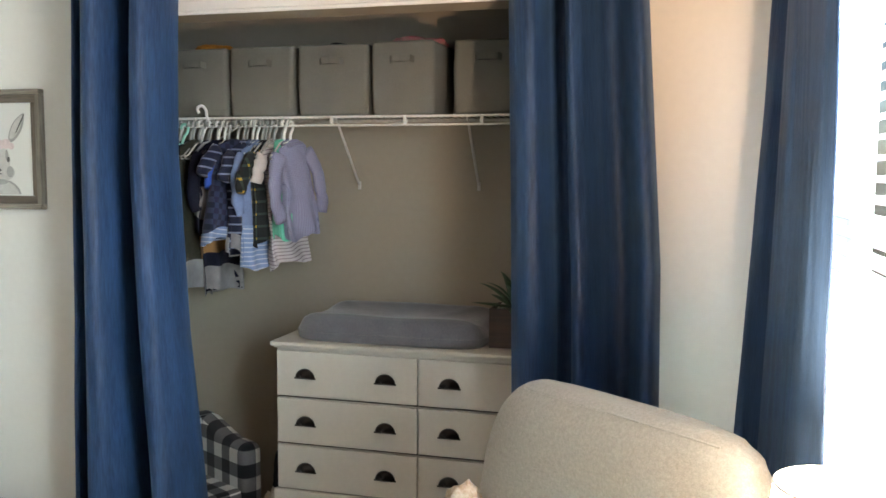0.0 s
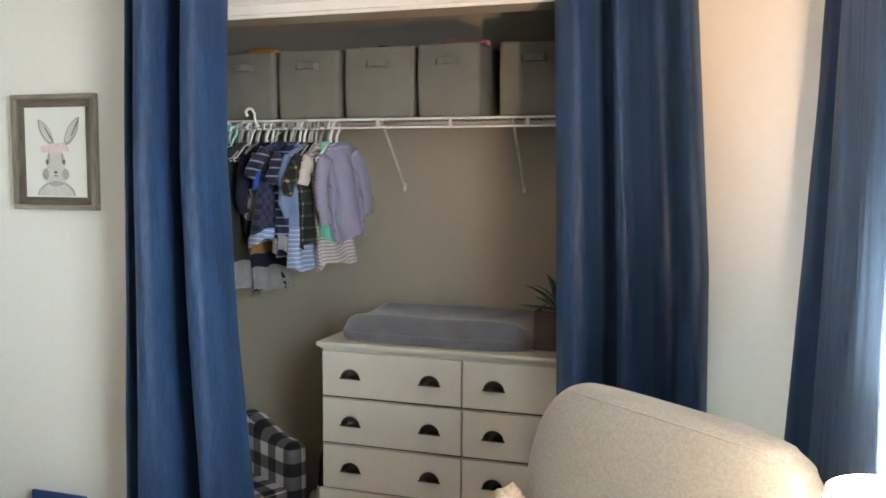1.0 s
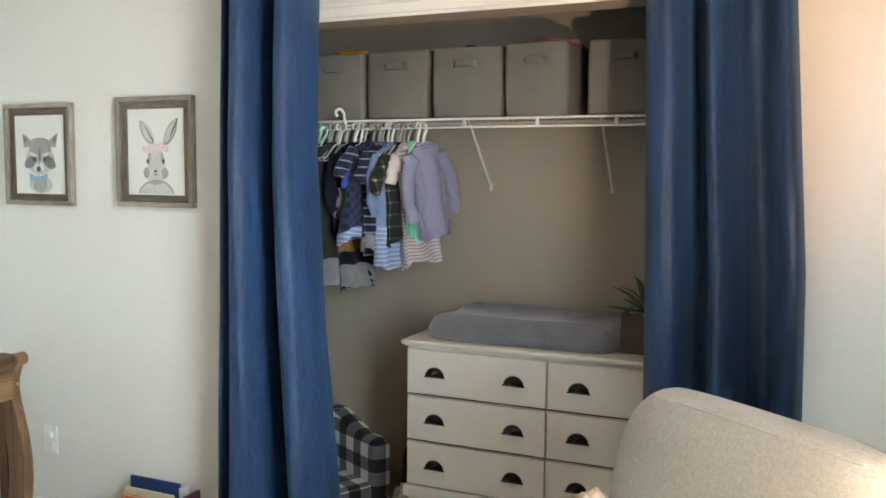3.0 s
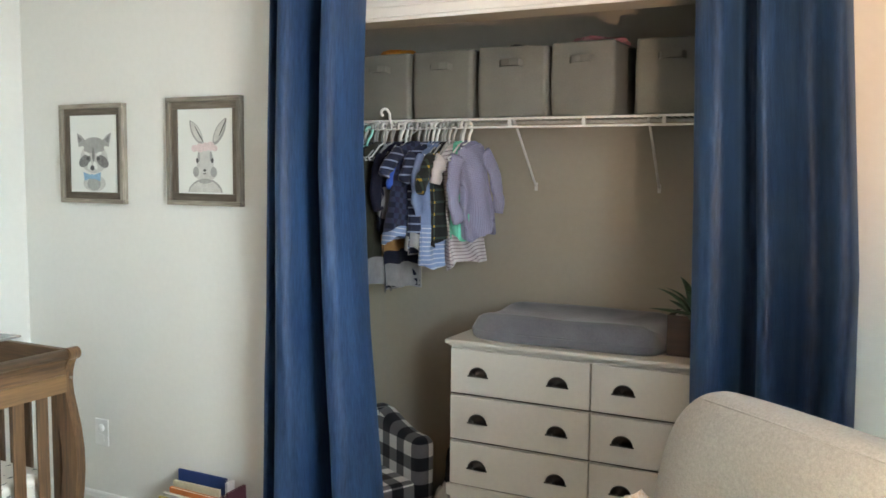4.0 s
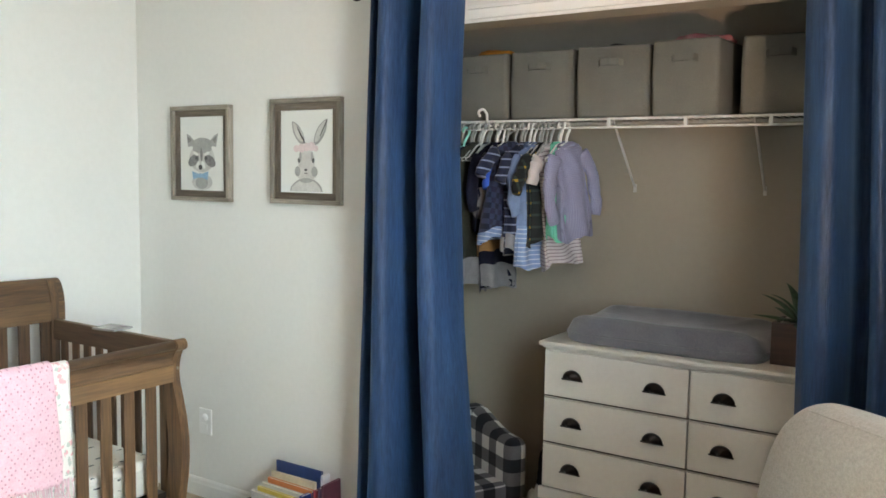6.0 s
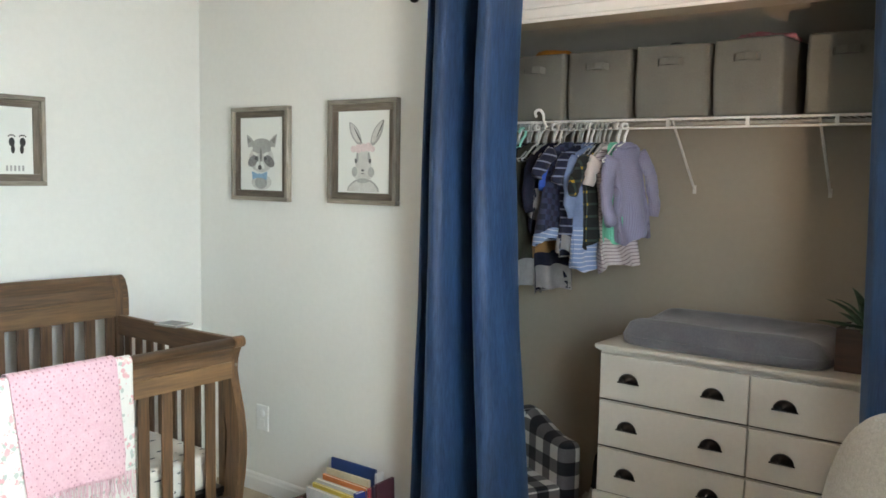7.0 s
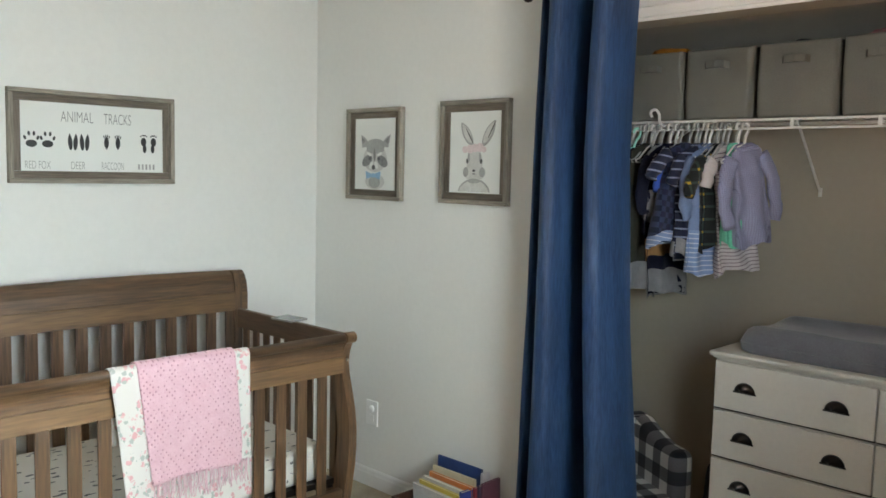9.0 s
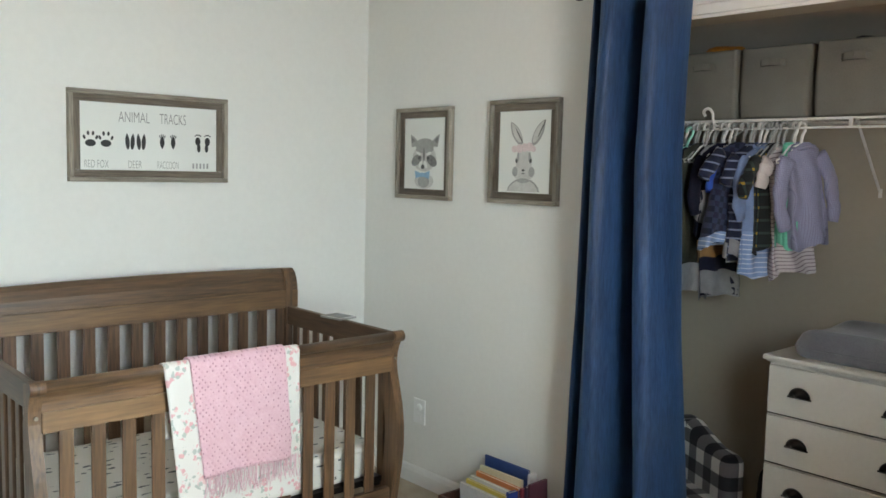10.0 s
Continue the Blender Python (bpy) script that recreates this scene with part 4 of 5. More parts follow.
def crib():
    t = thing("crib", pose((CF + CB) / 2, (CN + CFAR) / 2, 0) @ Matrix.Diagonal((1, 1, CRIB_TALL, 1)), "walnut stained wooden sleigh crib against the wall", "crib")
    ox, oy = -(CF + CB) / 2, -(CN + CFAR) / 2

    def bx(a, b, c, d, e, f, bev=0.004, bm=None):
        return box(a + ox, b + ox, c + oy, d + oy, e, f, bev=bev, bm=bm)

    # front: rolled top rail, two boards, lower rail, slats
    bm = tube([(CF + ox + 0.006, y + oy, 0.872) for y in (CN + 0.02, CFAR - 0.02)], 0.019, 14)
    part("top_rail", bm, CRIB_Y, t, smooth=True)
    bm = bmesh.new()
    loop = [(0.016, 0.866), (0.012, 0.852), (0.002, 0.838), (-0.002, 0.822), (-0.002, 0.796), (-0.022, 0.796), (-0.022, 0.866)]
    a = [bm.verts.new((CF + ox + x, CN + 0.035 + oy, z)) for x, z in loop]
    b = [bm.verts.new((CF + ox + x, CFAR - 0.035 + oy, z)) for x, z in loop]
    for i in range(len(loop)):
        j = (i + 1) % len(loop)
        bm.faces.new((a[i], a[j], b[j], b[i]))
    bm.faces.new(a)
    bm.faces.new(b[::-1])
    part("upper_board", bm, CRIB_Y, t)
    part("lower_board", bx(CF - 0.020, CF + 0.004, CN + 0.035, CFAR - 0.035, 0.731, 0.7955), CRIB_LIGHT, t)
    part("bottom_rail", bx(CF - 0.022, CF + 0.004, CN + 0.035, CFAR - 0.035, 0.185, 0.262), CRIB_Y, t)
    first = part("slat", box(-0.006, 0.006, -0.0215, 0.0215, 0, 0.470, bev=0.004), CRIB, t)
    pitch = 0.0928
    ys = [-0.645 - pitch * k for k in range(13)]
    first.matrix_basis = pose(CF - 0.008 + ox, ys[0] + oy, 0.2615)
    for y in ys[1:]:
        same_part("slat", first.data, t, pose(CF - 0.008 + ox, y + oy, 0.2615))
    # back: tall bowed panel with slats
    bm = bmesh.new()
    prof = [(-0.012, 0.876), (0.010, 0.876), (0.010, 0.965), (0.004, 1.00), (-0.012, 1.035), (-0.034, 1.053), (-0.052, 1.053), (-0.036, 1.02), (-0.018, 0.98), (-0.012, 0.95)]
    ny = 16
    rings = []
    for k in range(ny + 1):
        y = CN + 0.055 + (CFAR - CN - 0.025) * k / ny
        arch = 0.010 * math.sin(math.pi * k / ny)
        rings.append([bm.verts.new((CB + ox + x, y + oy, z + (arch if z > 0.9 else 0.0))) for x, z in prof])
    for p, q in zip(rings, rings[1:]):
        for i in range(len(prof)):
            j = (i + 1) % len(prof)
            bm.faces.new((p[i], p[j], q[j], q[i]))
    bm.faces.new(rings[0])
    bm.faces.new(rings[-1][::-1])
    part("headboard", bm, CRIB_Y, t)
    part("headboard_strip", bx(CB + 0.0102, CB + 0.016, CN + 0.055, CFAR + 0.029, 0.876, 0.958, 0.003), CRIB_LIGHT, t, "lighter lower board")
    part("rear_rail", bx(CB - 0.012, CB + 0.012, CN + 0.035, CFAR - 0.035, 0.20, 0.27), CRIB_Y, t)
    back = part("slat", box(-0.006, 0.006, -0.024, 0.024, 0, 0.607, bev=0.004), CRIB, t)
    ys = [-0.568 - 0.0943 * k for k in range(13)]
    back.matrix_basis = pose(CB + ox, ys[0] + oy, 0.2695)
    for y in ys[1:]:
        same_part("slat", back.data, t, pose(CB + ox, y + oy, 0.2695))
    # ends: curved posts, top rail, slats
    for y, inward in ((CFAR, -1), (CN, 1)):
        for xf, sgn, top in ((CF, 1, 0.890), (CB, -1, 1.055)):
            bm = bmesh.new()
            scale = top / 0.890
            outer = [(0.0, -0.012), (0.1, -0.006), (0.2, 0.008), (0.28, 0.022), (0.36, 0.036), (0.44, 0.044), (0.52, 0.043), (0.60, 0.031), (0.67, 0.012), (0.72, -0.002), (0.76, -0.008), (0.80, -0.005), (0.83, 0.004), (0.865, 0.022), (0.880, 0.030), (0.890, 0.020)]
            front, rear = [], []
            for z, o in outer:
                zz = z * scale
                oo = o if sgn > 0 else (0.006 if z < 0.8 else 0.006 + 0.030 * (z - 0.8) / 0.09)
                front.append((xf + sgn * oo, zz))
                rear.append((xf + (max(-0.012, oo - 0.030 if z < 0.8 else 0.0) - 0.046) if sgn > 0 else xf + 0.018 - (0.0 if z < 0.8 else 0.026 * ((z - 0.8) / 0.09) ** 2), zz - (0.012 if z > 0.86 and sgn > 0 else 0)))
            loop = front + rear[::-1]
            y0, y1 = sorted((y, y + inward * 0.036))
            f = [bm.verts.new((px + ox, y0 + oy, pz)) for px, pz in loop]
            g = [bm.verts.new((px + ox, y1 + oy, pz)) for px, pz in loop]
            m_ = len(front)
            for i in range(len(loop)):
                j = (i + 1) % len(loop)
                bm.faces.new((f[i], f[j], g[j], g[i]))
            for i in range(m_ - 1):
                j = 2 * m_ - 1 - i
                bm.faces.new((f[i], f[i + 1], f[j - 1], f[j]))
                bm.faces.new((g[j], g[j - 1], g[i + 1], g[i]))
            part("post", bm, CRIB, t)
            if sgn > 0:
                b2 = tube([(xf + ox + 0.012, y0 + oy - 0.004, 0.872), (xf + ox + 0.012, y1 + oy + 0.004, 0.872)], 0.0225, 18)
                part("scroll", b2, CRIB, t, smooth=False)
                b3 = tube([(xf + ox + 0.001, (y0 + y1) / 2 + oy, 0.782), (xf + ox + 0.009, (y0 + y1) / 2 + oy, 0.782)], 0.006, 10)
                part("bolt_cap", b3, BARN_Z, t)
        ya = y + inward * 0.006
        yb = y + inward * 0.030
        y0, y1 = sorted((ya, yb))
        part("end_rail", bx(CB + 0.02, CF - 0.03, y0, y1, 0.800, 0.885), CRIB_X, t)
        part("end_bottom_rail", bx(CB + 0.02, CF - 0.03, y0, y1, 0.20, 0.27), CRIB_X, t)
        es = part("end_slat", box(-0.02, 0.02, -0.006, 0.006, 0, 0.531, bev=0.004), CRIB, t)
        xs = [CB + 0.078 + 0.0780 * k for k in range(9)]
        es.matrix_basis = pose(xs[0] + ox, (y0 + y1) / 2 + oy, 0.2695)
        for x in xs[1:]:
            same_part("end_slat", es.data, t, pose(x + ox, (y0 + y1) / 2 + oy, 0.2695))
    part("mattress_support", bx(CB + 0.02, CF - 0.035, CN + 0.045, CFAR - 0.045, 0.275, 0.300, 0.003), BLACK_METAL, t, "dark metal spring frame")
    for x in (CB + 0.05, CF - 0.06):
        for y in (CN + 0.06, CFAR - 0.06):
            part("support_bracket", bx(x, x + 0.02, y - 0.012, y + 0.012, 0.262, 0.274, 0.001), BLACK_METAL, t)


crib()


def crib_mattress():
    t = thing("crib_mattress", pose((CF + CB) / 2, (CN + CFAR) / 2, 0.2942), "crib mattress in a white sheet with small dark print", "mattress")
    bm = box(-0.340, 0.340, -0.618, 0.618, 0.0, 0.135, 0.035, 5)
    for v in bm.verts:
        v.co.z += 0.004 * noise.noise((v.co.x * 4, v.co.y * 4, 0.0)) if v.co.z > 0.05 else 0
    sheet = part("fitted_sheet", bm, MATTRESS, t, smooth=True)
    hem = [(x, y, 0.108) for x, y in ((-0.32, -0.618), (0.32, -0.618), (0.334, -0.612), (0.340, -0.598), (0.340, 0.598), (0.334, 0.612), (0.32, 0.618), (-0.32, 0.618), (-0.334, 0.612), (-0.340, 0.598), (-0.340, -0.598), (-0.334, -0.612))]
    part("seam", tube(hem, 0.0022, 6, closed=True), MATTRESS, sheet, "stitched edge seam", smooth=True)


crib_mattress()


def draped(name, y0, y1, z_front, z_back, off, mat, label, category, wave, seed, skew):
    """Cloth hung over the front rail of the crib: y0..y1 along it, down to z_front outside and z_back inside."""
    bm = bmesh.new()
    path = []
    zr, xr, rad = 0.872 * CRIB_TALL, CF + 0.006, 0.0215 + off
    n = 34
    for k in range(n + 1):
        path.append((xr + rad, z_front + (zr - z_front) * k / n))
    for k in range(1, 9):
        a = math.pi * k / 9
        path.append((xr + rad * math.cos(a), zr + rad * math.sin(a)))
    for k in range(11):
        path.append((xr - rad, zr - (zr - z_back) * k / 10))
    nu = 60
    grid = []
    for i in range(nu + 1):
        u = i / nu
        row = []
        for x, z in path:
            drop = max(0.0, zr - z)
            fold = wave * drop * (0.5 + 0.5 * math.sin(u * 9.0 + seed + 1.5 * noise.noise((u * 3, z * 2, seed)))) + 0.010 * drop * noise.noise((u * 7, z * 5, seed))
            y = y0 + (y1 - y0) * u + 0.018 * drop * noise.noise((z * 3, seed, u)) + drop * (skew[0] + (skew[1] - skew[0]) * u)
            s = 1 if x > xr else -0.4
            row.append(bm.verts.new((x + s * abs(fold), y, z + (0.004 * noise.noise((u * 6, seed, 1.0)) if z < zr - 0.2 else 0))))
        grid.append(row)
    for a, b in zip(grid, grid[1:]):
        for j in range(len(path) - 1):
            bm.faces.new((a[j], a[j + 1], b[j + 1], b[j]))
    t = thing(name, pose(0, 0, 0), label, category)
    cloth = part("cloth", bm, mat, t, smooth=True)
    s = cloth.modifiers.new("thickness", "SOLIDIFY")
    s.thickness = 0.0035
    return t


draped("muslin_blanket", -1.475, -0.984, 0.36, 0.62, 0.001, FLORAL, "white floral muslin blanket hung over the crib rail", "blanket", 0.05, 1.0, (0.10, 0.01))
knit = draped("knit_blanket", -1.392, -1.045, 0.490, 0.66, 0.009, PINK, "pink knitted fringed blanket hung over the crib rail", "blanket", 0.05, 1.0, (0.11, 0.08))


def fringe(parent):
    bm = bmesh.new()
    rnd = random.Random(9)
    for k in range(120):
        y = -1.350 + 0.347 * k / 119 + rnd.uniform(-0.002, 0.002)
        x = CF + 0.047 + rnd.uniform(-0.003, 0.006)
        l = rnd.uniform(0.055, 0.085)
        tube([(x, y, 0.500), (x + 0.003, y + rnd.uniform(-0.006, 0.006), 0.495 - l * 0.5), (x + rnd.uniform(-0.004, 0.008), y + rnd.uniform(-0.012, 0.012), 0.495 - l)], 0.0012, 4, bm)
    tagged(part("fringe", bm, PINK_YARN, parent), kind="stuff")


fringe(knit)
tab = thing("tablet", pose(-2.690, -0.530, 0.8680, 0, 0, 8), "thin grey tablet lying flat on the crib rail", "tablet")
part("slab", box(-0.060, 0.060, -0.048, 0.048, 0.0, 0.009, 0.003), material("grey_plastic", (0.30, 0.29, 0.28), 0.35), tab)
part("screen", box(-0.052, 0.052, -0.041, 0.041, 0.0092, 0.0100, 0.0003), material("dim_screen", (0.22, 0.21, 0.22), 0.2), tab)


# ---- pictures on the walls ----
def picture(m, w, h, label, border=0.028, depth=0.030):
    """A deep barnwood frame with a stepped inner board; its face looks along -y of m."""
    t = thing("picture_frame", m, label, "picture frame", "barnwood framed prints")
    for x0, x1, z0, z1, mat in ((-w / 2, w / 2, h / 2 - 0.018, h / 2, BARN_X), (-w / 2, w / 2, -h / 2, -h / 2 + 0.018, BARN_X), (-w / 2, -w / 2 + 0.018, -h / 2 + 0.0185, h / 2 - 0.0185, BARN_Z), (w / 2 - 0.018, w / 2, -h / 2 + 0.0185, h / 2 - 0.0185, BARN_Z)):
        part("outer_rail", box(x0, x1, -depth, -0.001, z0, z1, 0.002), mat, t)
    a, b, i = w / 2 - 0.0185, h / 2 - 0.0185, border
    for x0, x1, z0, z1, mat in ((-a, a, b - i, b, BARN_DX), (-a, a, -b, -b + i, BARN_DX), (-a, -a + i, -b + i + 0.0005, b - i - 0.0005, BARN_DZ), (a - i, a, -b + i + 0.0005, b - i - 0.0005, BARN_DZ)):
        part("inner_board", box(x0, x1, -0.016, -0.001, z0, z1, 0.0015), mat, t)
    part("print", box(-a + i - 0.002, a - i + 0.002, -0.010, -0.002, -b + i - 0.002, b - i + 0.002, 0), PAPER, t)
    return t


def shapes(t, name, outlines, mat, layer=0):
    for k, o in enumerate(outlines):
        part(name, plate(o, -0.0101 - 0.0010 * layer - 0.0002 * k, 0.0008), mat, t)


ra = picture(pose(-2.760, 0, 1.5685), 0.376, 0.418, "barnwood framed watercolour of grey rounded shapes with blue bow")
shapes(ra, "pale_shape", [oval(0.0, -0.125, 0.066, 0.036), oval(0.0, -0.02, 0.082, 0.062)], WASH_PALE)
shapes(ra, "grey_shape", [[(-0.088, 0.030), (-0.094, 0.062), (-0.096, 0.088), (-0.074, 0.078), (-0.046, 0.056), (-0.050, 0.034)], [(0.092, 0.030), (0.100, 0.062), (0.106, 0.088), (0.082, 0.078), (0.054, 0.056), (0.056, 0.034)], oval(0.004, 0.040, 0.066, 0.030), oval(0.004, 0.020, 0.062, 0.018), oval(0.0, -0.128, 0.040, 0.028)], WASH, 2)
shapes(ra, "dark_shape", [[(-0.084, 0.046), (-0.090, 0.078), (-0.064, 0.060)], [(0.090, 0.046), (0.099, 0.078), (0.072, 0.060)], oval(-0.050, -0.030, 0.038, 0.023, 28), oval(0.056, -0.032, 0.038, 0.023, -28), oval(0.002, -0.004, 0.008, 0.030, 0, point=0.4)], WASH_DARK, 4)
shapes(ra, "pale_shape", [oval(-0.034, 0.000, 0.017, 0.007, -22), oval(0.038, 0.000, 0.017, 0.007, 22), oval(-0.020, -0.050, 0.010, 0.018, -25), oval(0.016, -0.050, 0.010, 0.018, 25)], PAPER, 6)
shapes(ra, "ink_shape", [oval(-0.028, -0.020, 0.010, 0.008), oval(0.034, -0.020, 0.010, 0.008), oval(-0.002, -0.060, 0.012, 0.011)], WASH_INK, 7)
shapes(ra, "bow_shape", [[(-0.056, -0.078), (-0.004, -0.092), (0.048, -0.078), (0.044, -0.116), (-0.004, -0.103), (-0.050, -0.114)], oval(-0.004, -0.097, 0.012, 0.011)], WASH_BLUE, 8)
bu = picture(pose(-2.142, 0, 1.577), 0.375, 0.425, "barnwood framed watercolour of grey ovals with pink band")
shapes(bu, "grey_shape", [oval(-0.047, 0.076, 0.022, 0.056, 34, point=0.45), oval(0.075, 0.078, 0.022, 0.060, -32, point=0.45), [(-0.090, -0.160), (-0.084, -0.142), (-0.066, -0.126), (-0.040, -0.112), (0.040, -0.112), (0.064, -0.126), (0.080, -0.142), (0.086, -0.160)]], WASH)
shapes(bu, "pale_shape", [oval(-0.045, 0.078, 0.016, 0.046, 34, point=0.45), oval(0.074, 0.080, 0.015, 0.050, -32, point=0.45), oval(0.0, -0.040, 0.044, 0.050), oval(0.0, -0.082, 0.062, 0.034), [(-0.082, -0.159), (-0.076, -0.144), (-0.060, -0.130), (-0.036, -0.118), (0.036, -0.118), (0.058, -0.130), (0.072, -0.144), (0.078, -0.159)]], WASH_PALE, 1)
shapes(bu, "grey_shape", [oval(-0.046, -0.080, 0.015, 0.020), oval(0.044, -0.080, 0.015, 0.020), oval(0.0, -0.116, 0.034, 0.010), oval(-0.030, -0.020, 0.006, 0.020), oval(0.032, -0.020, 0.006, 0.020)], WASH, 3)
shapes(bu, "ink_shape", [oval(-0.038, -0.036, 0.006, 0.010, 10), oval(0.039, -0.036, 0.006, 0.010, -10), oval(0.0, -0.074, 0.008, 0.005), oval(0.0, -0.087, 0.009, 0.002), oval(-0.026, 0.066, 0.0025, 0.040, 34), oval(0.094, 0.092, 0.0025, 0.040, -30)], WASH_INK, 4)
shapes(bu, "flower_shape", [oval(-0.050, 0.012, 0.016, 0.014), oval(-0.022, 0.014, 0.020, 0.018), oval(0.006, 0.018, 0.020, 0.017), oval(0.032, 0.020, 0.020, 0.018), oval(0.054, 0.012, 0.013, 0.012)], WASH_PINK, 5)


def lettering(t, words, x, z, size, width, mat):
    """Thin block letters from the built-in font, fitted to a width, on the print."""
    cu = bpy.data.curves.new("letters", "FONT")
    cu.body, cu.size, cu.align_x, cu.align_y = words, size, "CENTER", "CENTER"
    cu.offset = -0.0008
    tmp = new("letters", cu)
    me = bpy.data.meshes.new_from_object(tmp)
    bpy.data.objects.remove(tmp)
    xs = [v.co.x for v in me.vertices]
    k = width / (max(xs) - min(xs))
    me.transform(pose(x, -0.0112, z, 90, 0, 0) @ Matrix.Diagonal((k, 1, 1, 1)))
    me.materials.append(mat)
    ob = new("lettering", me)
    ob.parent = t
    return ob


an = picture(pose(XL, -1.110, 1.597, 0, 0, 90), 0.669, 0.359, "wide barnwood framed sign of black animal track prints")
lettering(an, "ANIMAL", -0.072, 0.078, 0.062, 0.128, INK_GREY)
lettering(an, "TRACKS", 0.092, 0.078, 0.062, 0.114, INK_GREY)
lettering(an, "RED FOX", -0.225, -0.111, 0.045, 0.094, INK_GREY)
lettering(an, "DEER", -0.071, -0.111, 0.045, 0.055, INK_GREY)
lettering(an, "RACCOON", 0.070, -0.111, 0.045, 0.092, INK_GREY)
shapes(an, "caption_bar", [[(0.178 + k * 0.016, -0.121), (0.186 + k * 0.016, -0.121), (0.186 + k * 0.016, -0.099), (0.178 + k * 0.016, -0.099)] for k in range(5)], INK_PALE)
fox, deer, rac, foot = [], [], [], []
for cx in (-0.247, -0.187):
    fox.append(oval(cx, -0.028, 0.021, 0.014))
    for dx, dz, r in ((-0.024, -0.002, 20), (-0.009, 0.014, 5), (0.010, 0.014, -5), (0.024, -0.002, -20)):
        fox.append(oval(cx + dx, dz - 0.004, 0.005, 0.009, r, 12))
for cx in (-0.090, -0.044):
    for s in (-1, 1):
        deer.append(oval(cx + s * 0.0105, -0.017, 0.009, 0.033, -s * 4, point=0.4))
for cx in (0.045, 0.092):
    rac.append(oval(cx, -0.018, 0.010, 0.026, 180, point=0.2))
    for dx in (-0.010, -0.003, 0.004, 0.011):
        rac.append(oval(cx + dx, 0.013 - abs(dx) * 0.5, 0.0022, 0.007, -dx * 1500, 10))
for s in (-1, 1):
    cx = 0.2245 + s * 0.0215
    foot.append(oval(cx, -0.006, 0.012, 0.018))
    foot.append(oval(cx - s * 0.004, -0.034, 0.008, 0.018))
    for k in range(5):
        foot.append(oval(cx + s * (0.012 - k * 0.006), 0.017 + (0.004 if 0 < k < 4 else 0), 0.0028, 0.0034, 0, 8))
for outlines in (fox, deer, rac, foot):
    shapes(an, "track_print", outlines, INK)


# ---- outlet ----
out = thing("wall_outlet", pose(-2.761, 0, 0.355), "white plastic wall outlet plate with round cover", "outlet")
part("plate", box(-0.040, 0.040, -0.008, -0.0005, -0.060, 0.060, 0.004), PLASTIC, out)
b = lathe([(0.0005, 0.010), (0.012, 0.010), (0.016, 0.005), (0.016, 0.0)], 20)
bmesh.ops.transform(b, matrix=pose(0.004, -0.0082, 0.022, 90, 0, 0), verts=b.verts)
part("plug_cover", b, PLASTIC, out, smooth=True)
part("socket", box(-0.016, 0.016, -0.0098, -0.0082, -0.038, -0.008, 0.0005), PLASTIC, out)


# ---- book box ----
def book(m, w, h, d, color, label, page=(0.72, 0.68, 0.58)):
    t = thing("book", m, label, "book", "books in the box")
    cover = material("book_cover", color, 0.45, scale=12, detail=90, spread=0.2)
    bm = box(-w / 2, w / 2, -d / 2, -d / 2 + 0.002, 0, h, 0.0006)
    box(-w / 2, w / 2, d / 2 - 0.002, d / 2, 0, h, 0.0006, bm=bm)
    box(-w / 2, -w / 2 + 0.002, -d / 2 + 0.0021, d / 2 - 0.0021, 0, h, 0.0, bm=bm)
    part("cover", bm, cover, t)
    part("pages", box(-w / 2 + 0.0025, w / 2 - 0.004, -d / 2 + 0.0025, d / 2 - 0.0025, 0.003, h - 0.003, 0), material("page_edges", page, 0.9, scale=90, detail=300, spread=0.15), t)
    return t


def book_box():
    x0, x1, y0, y1, h = -2.331, -1.912, -0.265, -0.020, 0.145
    t = thing("book_box", pose((x0 + x1) / 2, (y0 + y1) / 2, 0), "dark wooden box full of children's books on the carpet", "box")
    w, d = (x1 - x0) / 2, (y1 - y0) / 2
    for a in ((-w, w, -d, -d + 0.012, 0.002, h), (-w, w, d - 0.012, d, 0.002, h), (-w, -w + 0.012, -d + 0.0125, d - 0.0125, 0.002, h), (w - 0.012, w, -d + 0.0125, d - 0.0125, 0.002, h)):
        part("side_board", box(*a, 0.002), BOOKBOX, t)
    part("bottom_board", box(-w + 0.0125, w - 0.0125, -d + 0.0125, d - 0.0125, 0.002, 0.012, 0), BOOKBOX, t)


book_box()
book(pose(-2.143, -0.052, 0.013, 0, 0, 0), 0.25, 0.277, 0.010, (0.020, 0.045, 0.16), "tall navy blue picture book in the box")
book(pose(-2.138, -0.083, 0.013, 2, 0, 0), 0.24, 0.245, 0.010, (0.66, 0.60, 0.42), "cream picture book in the box")
book(pose(-2.128, -0.108, 0.013, 3, 0, -2), 0.25, 0.225, 0.014, (0.62, 0.20, 0.06), "orange picture book in the box")
book(pose(-2.133, -0.135, 0.013, 4, 0, -2), 0.25, 0.212, 0.014, (0.70, 0.69, 0.66), "white picture book in the box")
book(pose(-2.138, -0.162, 0.013, 4, 0, -3), 0.24, 0.203, 0.012, (0.66, 0.52, 0.10), "yellow picture book in the box")
book(pose(-2.138, -0.190, 0.013, 5, 0, -3), 0.25, 0.195, 0.014, (0.64, 0.64, 0.66), "pale grey picture book in the box")
book(pose(-1.995, -0.060, 0.013, 0, 0, 86), 0.04, 0.272, 0.012, (0.72, 0.72, 0.72), "thin white book standing upright in the box")
book(pose(-1.974, -0.085, 0.013, 0, -2, 84), 0.10, 0.235, 0.012, (0.35, 0.05, 0.07), "dark red book standing upright in the box")
book(pose(-1.954, -0.085, 0.013, 0, -2, 88), 0.10, 0.25, 0.012, (0.07, 0.04, 0.08), "dark purple book standing upright in the box")
